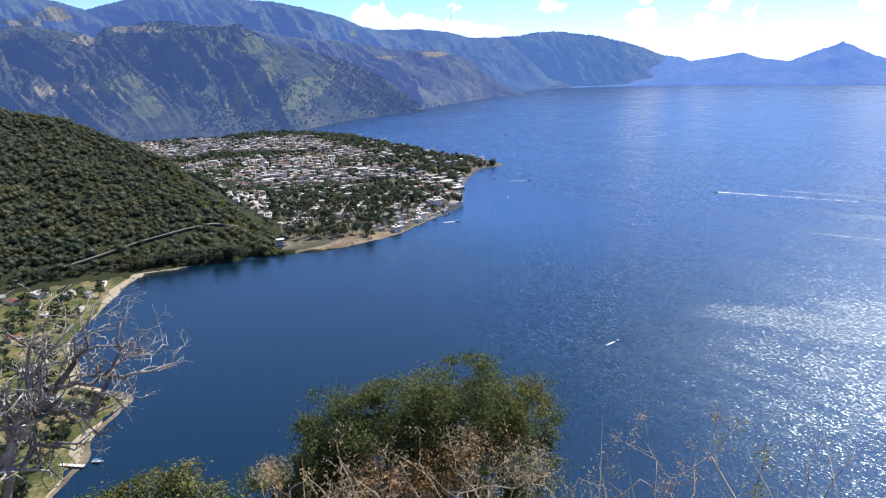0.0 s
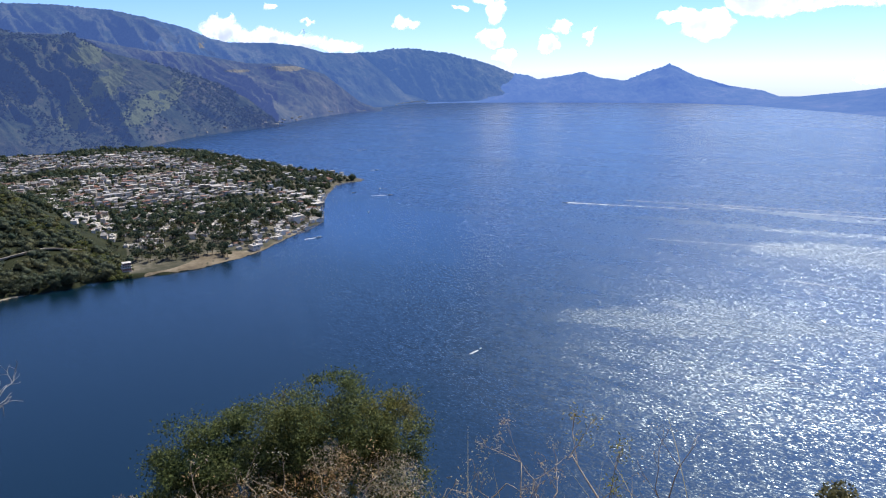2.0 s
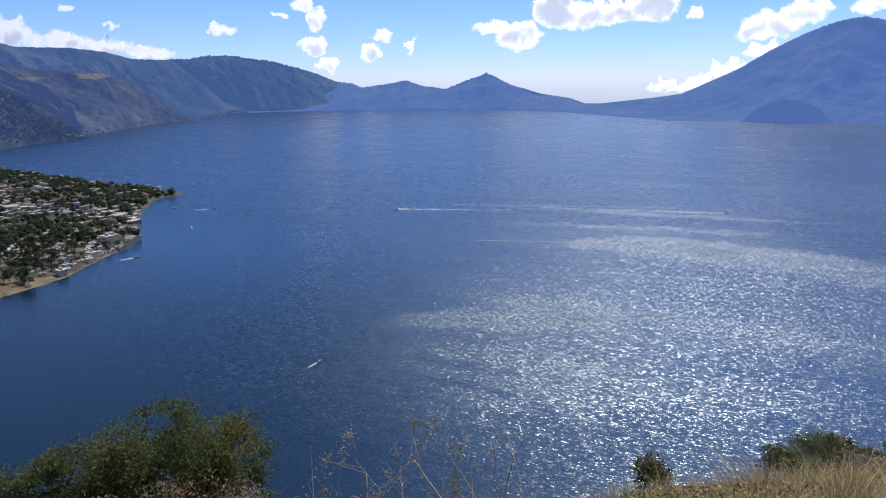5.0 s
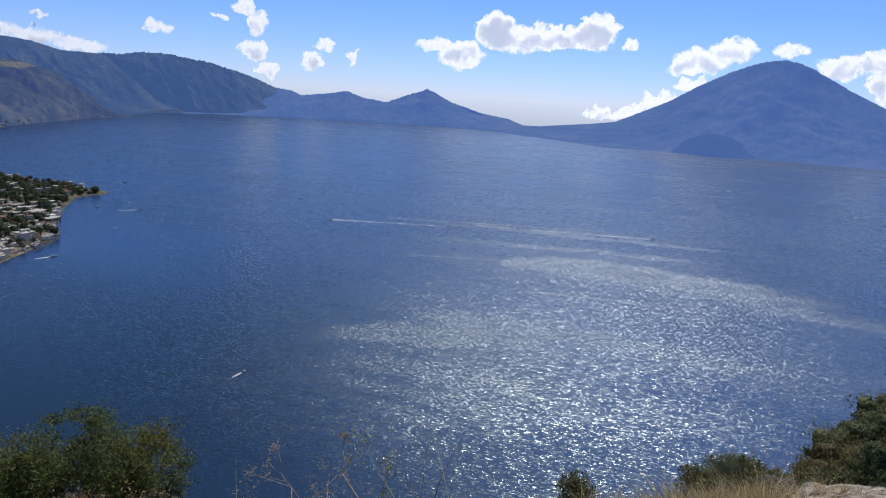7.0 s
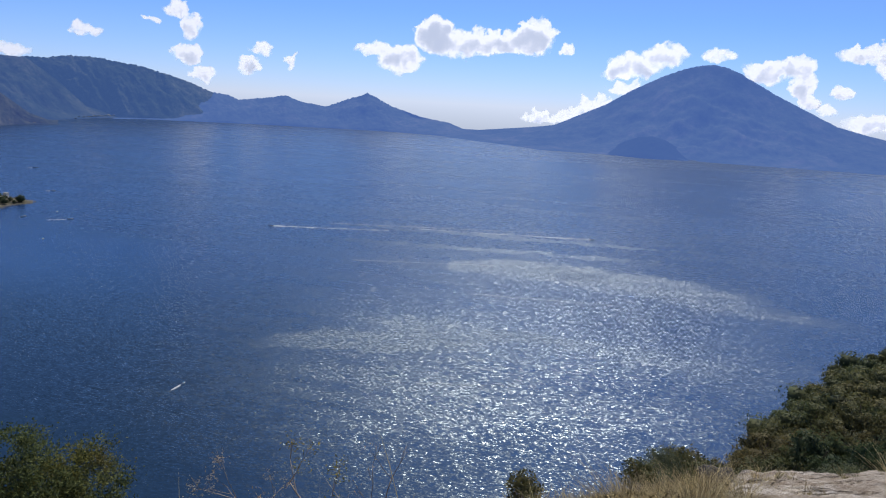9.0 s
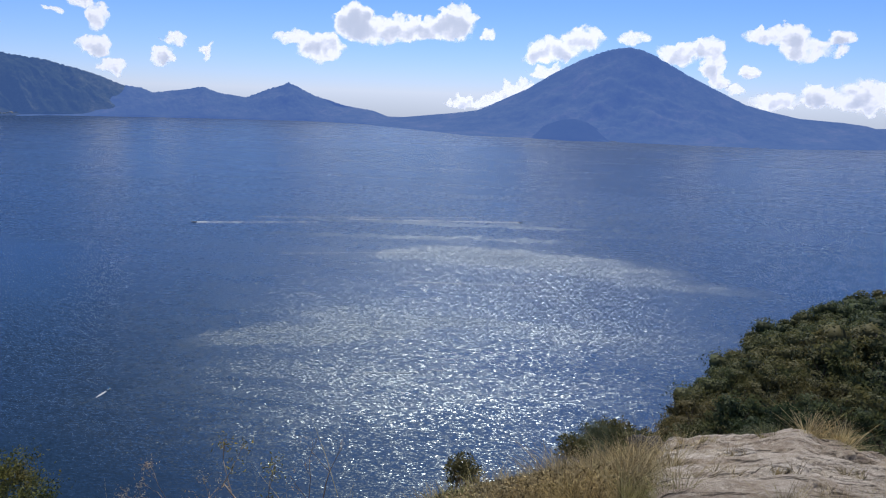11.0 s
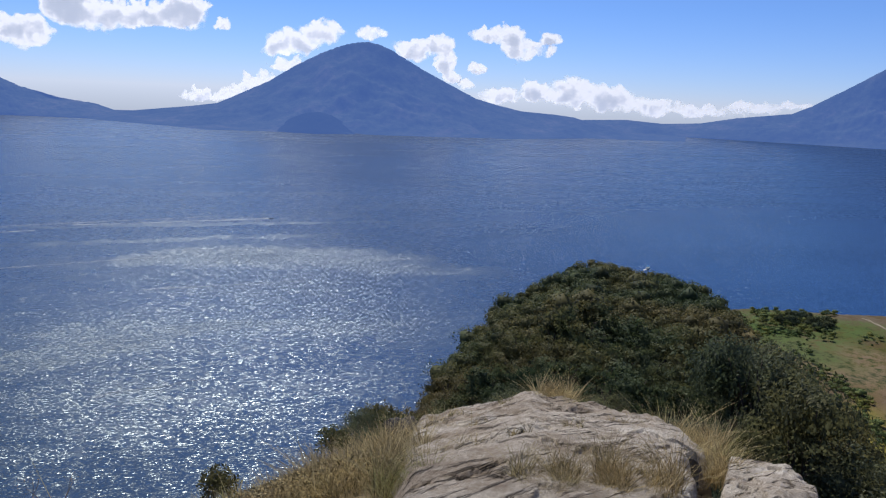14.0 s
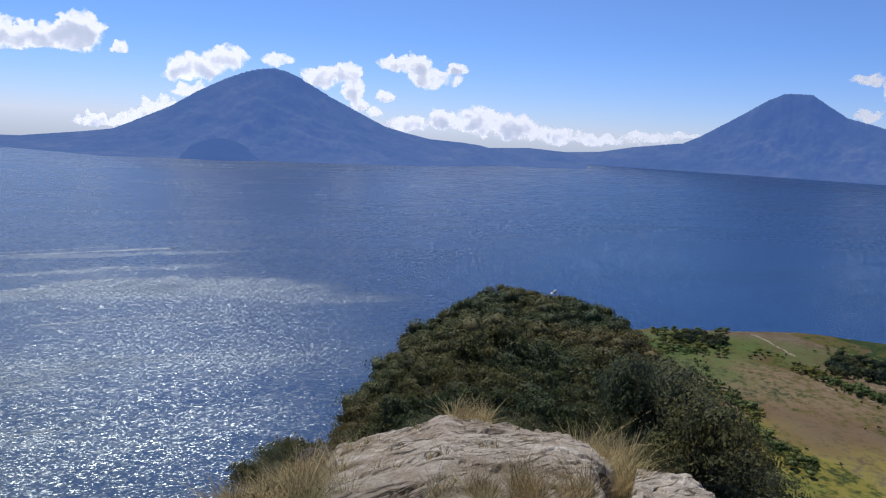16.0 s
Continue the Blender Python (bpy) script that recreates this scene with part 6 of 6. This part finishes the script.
def lakeside():
    """Houses, trees, lawns' edges and the jetty on the near west shore."""
    g = np.random.default_rng(231)
    models = [make_house(k, 240 + i) for i, k in enumerate((1, 2, 1, 0))]
    for n, (az, r, s) in enumerate(((-30.0, 596, 0.8), (-33.5, 604, 0.7), (-35.5, 590, 0.9), (-31.6, 560, 0.5), (-29.4, 560, 0.5), (-34.0, 520, 0.6), (-36.0, 470, 0.6), (-33.4, 455, 0.6), (-35.2, 420, 0.55), (-37.5, 540, 0.8), (-37.0, 620, 0.8), (-31.8, 612, 0.8), (-34.6, 618, 0.9), (-36.2, 610, 0.7), (-28.6, 590, 0.5), (-27.6, 616, 0.55), (-33.0, 575, 0.45), (-35.6, 545, 0.5), (-32.2, 398, 0.5), (-34.4, 372, 0.6))):
        copy_thing(models[n % 4], Matrix.Translation(spot(az, r)) @ Matrix.Rotation(g.uniform(0, 3), 4, "Z") @ Matrix.Scale(s * 1.1, 4))
    remove(models)
    tm = [make_tree("shore_tree", Vector((0, 0, 0)), 250 + k, 420, 0.8, 6.5, 3.4, LEAF_TOWN, "green tree on the lakeside lawns", "tree", "lakeside trees") for k in range(4)]
    az = np.r_[g.uniform(-41, -27.5, 420), g.uniform(-34, -31.6, 6), g.uniform(-29.5, -28.0, 5)]
    r = np.r_[g.uniform(300, 650, 420), g.uniform(350, 372, 6), g.uniform(381, 388, 5)]
    inland = (shore_left(r) - az) * np.pi / 180 * r
    ok = inland > 9
    scatter(az[ok], r[ok], tm, g.uniform(0.5, 1.3, ok.sum()), g)
    # trees and hedges on the meadows below the knoll
    az = np.r_[g.uniform(88.6, 92.6, 26), g.uniform(99.8, 106, 26), g.uniform(86, 90, 8), g.uniform(92, 104, 5)]
    r = np.r_[g.uniform(615, 648, 26), g.uniform(590, 650, 26), g.uniform(560, 640, 8), g.uniform(380, 560, 5)]
    scatter(az, r, tm, np.r_[g.uniform(0.6, 1.1, 26), g.uniform(0.8, 1.4, 26), g.uniform(0.4, 0.8, 8), g.uniform(0.25, 0.5, 5)], g)
    remove(tm)


lakeside()


def make_boat(az, r, heading, size, label, wake=0.0, wake_width=1.6):
    x, y = r * math.sin(radians(az)), r * math.cos(radians(az))
    t = thing("motorboat", Vector((x, y, 0.05)), label, "boat", "boats on the lake", radians(90 - heading), size)
    bm = bmesh.new()
    prof = [(-3.2, 0.95), (-1.0, 1.1), (1.2, 1.0), (2.6, 0.6), (3.6, 0.05)]
    ring = [[bm.verts.new((px, -w * k, z)) for px, w in prof] + [bm.verts.new((px, w * k, z)) for px, w in reversed(prof)] for k, z in ((0.7, -0.25), (1.0, 0.75), (0.88, 0.78), (0.8, 0.35))]
    for a, b in zip(ring, ring[1:]):
        for i in range(len(a)):
            j = (i + 1) % len(a)
            bm.faces.new((a[i], a[j], b[j], b[i]))
    bm.faces.new(ring[-1])
    part("hull", bm, WHITE, t)
    bm = bmesh.new()
    box(bm, -2.2, 0.9, -0.85, 0.85, 1.75, 1.85)
    part("canopy", bm, BLUE, t, "blue sun canopy")
    for px in (-2.1, 0.8):
        for py in (-0.8, 0.75):
            bm = bmesh.new()
            box(bm, px, px + 0.06, py, py + 0.06, 0.5, 1.75)
            part("post", bm, WHITE, t)
    if wake:
        g = np.random.default_rng(int(az * 10 + r))
        k = 60
        s = np.linspace(0, 1, k)
        half = wake_width * (0.5 + 1.3 * s ** 0.7) * g.uniform(0.6, 1.2, k) * np.clip(1.25 - s, 0.1, 1)
        mid = -3.0 - s * wake
        jit = np.cumsum(g.normal(scale=0.05, size=k))
        X = np.stack([mid, mid, mid]); Y = np.stack([jit - half, jit, jit + half]); Z = np.stack([0 * s + 0.02, 0 * s + 0.16, 0 * s + 0.02])
        me = grid_mesh("wake", X, Y, Z)
        me.materials.append(FOAM)
        h = radians(90 - heading)
        w = new("wake", me)
        w.matrix_basis = Matrix.Translation((x, y, 0.02)) @ Matrix.Rotation(h, 4, "Z")
        tagged(w, "white foaming wake trailing behind a boat", "wake")
    return t


def wake_line(az0, r0, az1, r1, width, label):
    """A broken line of foam left on the water between two places."""
    k = 90
    s = np.linspace(0, 1, k)
    a, b = np.array([r0 * math.sin(radians(az0)), r0 * math.cos(radians(az0))]), np.array([r1 * math.sin(radians(az1)), r1 * math.cos(radians(az1))])
    d = (b - a) / np.linalg.norm(b - a)
    nrm = np.array([-d[1], d[0]])
    mid = a + (b - a) * s[:, None] + nrm * (3.0 * fbm(s * 5, s * 0 + r0, 3, 2))[:, None]
    half = np.maximum(width * (0.75 + 1.3 * fbm(s * 16, s * 0 + 3.3 + r0, 4, 5)) * (1 - 0.4 * s), 0.06)
    side = [mid - nrm * half[:, None], mid, mid + nrm * half[:, None]]
    me = grid_mesh("wake", np.stack([q[:, 0] for q in side]), np.stack([q[:, 1] for q in side]), np.stack([0 * s + 0.03, 0 * s + 0.18, 0 * s + 0.03]))
    me.materials.append(FOAM)
    tagged(new("wake", me), label, "wake", kind="stuff")


wake_line(21.5, 953, 31.0, 941, 3.2, "thin white foam wake of a passing boat")
wake_line(47.7, 977, 33.5, 963, 3.0, "thin white foam wake of a passing boat")
wake_line(44.0, 1000, 26.0, 985, 1.3, "fading foam wake on the open lake")
wake_line(28.1, 758, 40.2, 762, 0.8, "fading foam wake on the open lake")
wake_line(38.0, 638, 50.5, 645, 0.9, "fading foam wake on the open lake")
wake_line(33.6, 415, 42.5, 423, 0.25, "fading foam wake on the open lake")
make_boat(14.5, 424, 50, 0.4, "white motorboat with a canopy under way", 9, 0.8)
make_boat(21.4, 953, -62, 1.1, "white motorboat trailing a long wake")
make_boat(47.8, 977, 132, 1.1, "white motorboat trailing a long wake")
make_boat(4.9, 1640, 95, 1.5, "small white boat off the town", 14)
make_boat(5.9, 1290, 100, 1.1, "small white boat off the town", 10)
make_boat(6.9, 1015, 95, 1.1, "small white boat under way off the town", 24, 1.5)
make_boat(6.1, 1075, 20, 1.0, "blue-canopied boat moored off the town")
make_boat(3.95, 1045, 60, 1.2, "dark-canopied boat moored off the town")
make_boat(5.1, 890, 10, 0.8, "small white boat off the town")
make_boat(0.9, 757, 70, 1.0, "white boat near the town beach", 14)
make_boat(78.85, 775, 100, 1.4, "white boat beyond the wooded knoll", 10)
make_boat(-30.0, 327, 85, 0.8, "white boat moored beside the jetty")


def jetty():
    a = Vector((333 * math.sin(radians(-32.6)), 333 * math.cos(radians(-32.6)), 0.9))
    t = thing("jetty", a, "grey timber jetty on posts at the lake edge", "jetty", turn=radians(-8))
    plank = bmesh.new()
    box(plank, 0, 0.62, -1.0, 1.0, 0.0, 0.08)
    first = part("plank", plank, CONCRETE, t)
    for k in range(1, 18):
        o = part("plank", first.data, None, t)
        o.location.x = 0.68 * k
    for k in range(4):
        for y in (-0.8, 0.8):
            bm = bmesh.new()
            bmesh.ops.create_cone(bm, cap_ends=True, segments=8, radius1=0.11, radius2=0.09, depth=2.6)
            o = part("post", bm, BARK, t)
            o.location = (0.6 + 3.4 * k, y, -0.85)


jetty()


def cliff_house():
    """The tall building where the hill meets the lake."""
    t = thing("lakeside_hotel", spot(-14.0, 671), "pink and white terraced building at the foot of the hill", "building", turn=radians(20), scale=0.8)
    for k in range(4):
        bm = bmesh.new()
        box(bm, -6 + 0.8 * k, 5, -4 + 0.7 * k, 5, -2 + 3.0 * k, 0.85 + 3.0 * k)
        part("storey", bm, PINK if k % 2 else WALL, t)
        bm = bmesh.new()
        box(bm, -6.5 + 0.8 * k, 5.4, -4.6 + 0.7 * k, 5.3, 0.85 + 3.0 * k, 1.0 + 3.0 * k)
        part("terrace", bm, CONCRETE, t)
        for w in range(4):
            bm = bmesh.new()
            box(bm, -4.4 + 2.3 * w + 0.4 * k, -3.2 + 2.3 * w + 0.4 * k, -4.06 + 0.7 * k, -3.9 + 0.7 * k, -1.2 + 3.0 * k, 0.4 + 3.0 * k)
            part("window", bm, GLASS, t)


cliff_house()


def meadow_shrubs():
    g = np.random.default_rng(311)
    az, r = g.uniform(86, 108, 1500), g.uniform(240, 700, 1500)
    x, y = r * np.sin(np.radians(az)), r * np.cos(np.radians(az))
    ok = (fbm(x / 110 + y / 160, y / 60, 4, 23) > 0.30) & ((az - shore_right(r)) * r > 500)
    # scrub along the foot of the knoll, and hedges across the plots
    hedge = [(g.normal(0, 0.7, 200) + g.uniform(87.6, 91.0, 200), g.uniform(430, 640, 200)), (g.uniform(86.8, 92.6, 240), g.uniform(590, 700, 240)), (g.normal(102.5, 1.5, 160), g.uniform(600, 660, 160))]
    for a0, r0, a1, r1, k in ((90.5, 470, 99.5, 410, 260), (91.5, 520, 95.5, 470, 120), (97.5, 600, 106, 540, 240)):
        t = g.random(k)
        hedge.append((a0 + (a1 - a0) * t + g.normal(0, 0.35, k), r0 + (r1 - r0) * t + g.normal(0, 7, k)))
    az, r = np.r_[az[ok], np.concatenate([h[0] for h in hedge])], np.r_[r[ok], np.concatenate([h[1] for h in hedge])]
    dry = (az - shore_right(r)) * r > 300
    az, r = az[dry], r[dry]
    p = polar_place(az, r)
    joined_crowns("meadow_shrubs", p, 0.9 + 3.2 * g.random(len(p)) ** 2.5, 60, 0.6, LEAF_MEADOW, "low green scrub over the meadow", 312, 0.6)
    az, r = np.r_[g.uniform(99.6, 107, 90), g.uniform(89.2, 92.6, 26)], np.r_[g.uniform(600, 655, 90), g.uniform(618, 650, 26)]
    joined_crowns("meadow_trees", polar_place(az, r), g.uniform(2.6, 4.8, 116), 260, 0.7, LEAF_TOWN, "dense dark trees at the meadow's lake edge", 313, 0.9)


meadow_shrubs()


def dirt_track(points, width, label):
    """A worn pale track over the meadow."""
    a, q = (np.interp(np.linspace(0, 1, 80), np.linspace(0, 1, len(points)), [p[i] for p in points]) for i in (0, 1))
    q = q + 5 * fbm(np.linspace(0, 7, 80), 0 * q, 3, int(width * 10))
    half = width * (0.6 + fbm(np.linspace(0, 20, 80), 0 * q, 3, 4))
    R = np.stack([q - half, q, q + half])
    A = np.stack([a, a, a])
    me = grid_mesh("dirt_track", R * np.sin(np.radians(A)), R * np.cos(np.radians(A)), ground_height(A, R) + 0.15)
    me.materials.append(SAND)
    tagged(new("dirt_track", me), label, "track", kind="structure")


dirt_track(((98.6, 590), (99.8, 580), (101.5, 588), (103.5, 592), (108, 600)), 1.6, "pale worn dirt track across the meadow")
dirt_track(((94.2, 684), (95.2, 668), (96.4, 645), (97.4, 632)), 2.6, "bare pale earth beside the meadow scrub")
dirt_track(((99.5, 566), (102, 556), (105, 548)), 0.9, "pale worn dirt track across the meadow")


def shore_village():
    """Tiny pale houses strung along the foot of the far mountainside."""
    g = np.random.default_rng(331)
    v, f = [], []
    cube = np.array([(x, y, z) for x in (-1, 1) for y in (-1, 1) for z in (0, 1)], dtype=float)
    faces = [(0, 1, 3, 2), (4, 6, 7, 5), (0, 4, 5, 1), (2, 3, 7, 6), (0, 2, 6, 4), (1, 5, 7, 3)]
    foot = curve((-8, 2160), (-4, 2365), (-1.8, 2455), (-1.5, 2580), (0.7, 2870), (3.8, 3232), (6.4, 3315), (8, 3920), (10.9, 4238), (16, 4165), (39, 3360), (42, 3120), (44, 3040))
    for az in np.r_[g.uniform(-7.5, 5.5, 60), g.normal(9.5, 1.2, 25), g.normal(14, 0.6, 8)]:
        r = float(foot(az)) + g.uniform(4, 30)
        q = np.array([r * math.sin(radians(az)), r * math.cos(radians(az)), g.uniform(2, 14)])
        o = len(v)
        v += [tuple(q + c * np.array([g.uniform(3, 6), 3.5, 4])) for c in cube]
        f += [tuple(o + i for i in k) for k in faces]
    me = bpy.data.meshes.new("shore_village")
    me.from_pydata(v, [], f)
    me.materials.append(WALL)
    tagged(new("shore_village", me), "scattered pale houses along the far shore", "houses", kind="stuff")


shore_village()


def mountain_woods():
    """Tree clumps standing out from the mountainside behind the town."""
    g = np.random.default_rng(351)
    x, y, z, t = MASSIFS[0]
    w = (fbm(x / 160, y / 160, 4, 31) > -0.10) & (t > 0.02) & (t < 1.0)
    i = g.choice(np.flatnonzero(w.ravel()), 7000, replace=False)
    p = np.stack([x.ravel()[i], y.ravel()[i], z.ravel()[i]], 1) + g.normal(scale=4, size=(7000, 3)) * np.array([1, 1, 0])
    # these crowns glow with the slope's painted haze
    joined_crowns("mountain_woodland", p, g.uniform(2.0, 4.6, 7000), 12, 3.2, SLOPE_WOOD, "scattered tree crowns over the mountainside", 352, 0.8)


mountain_woods()
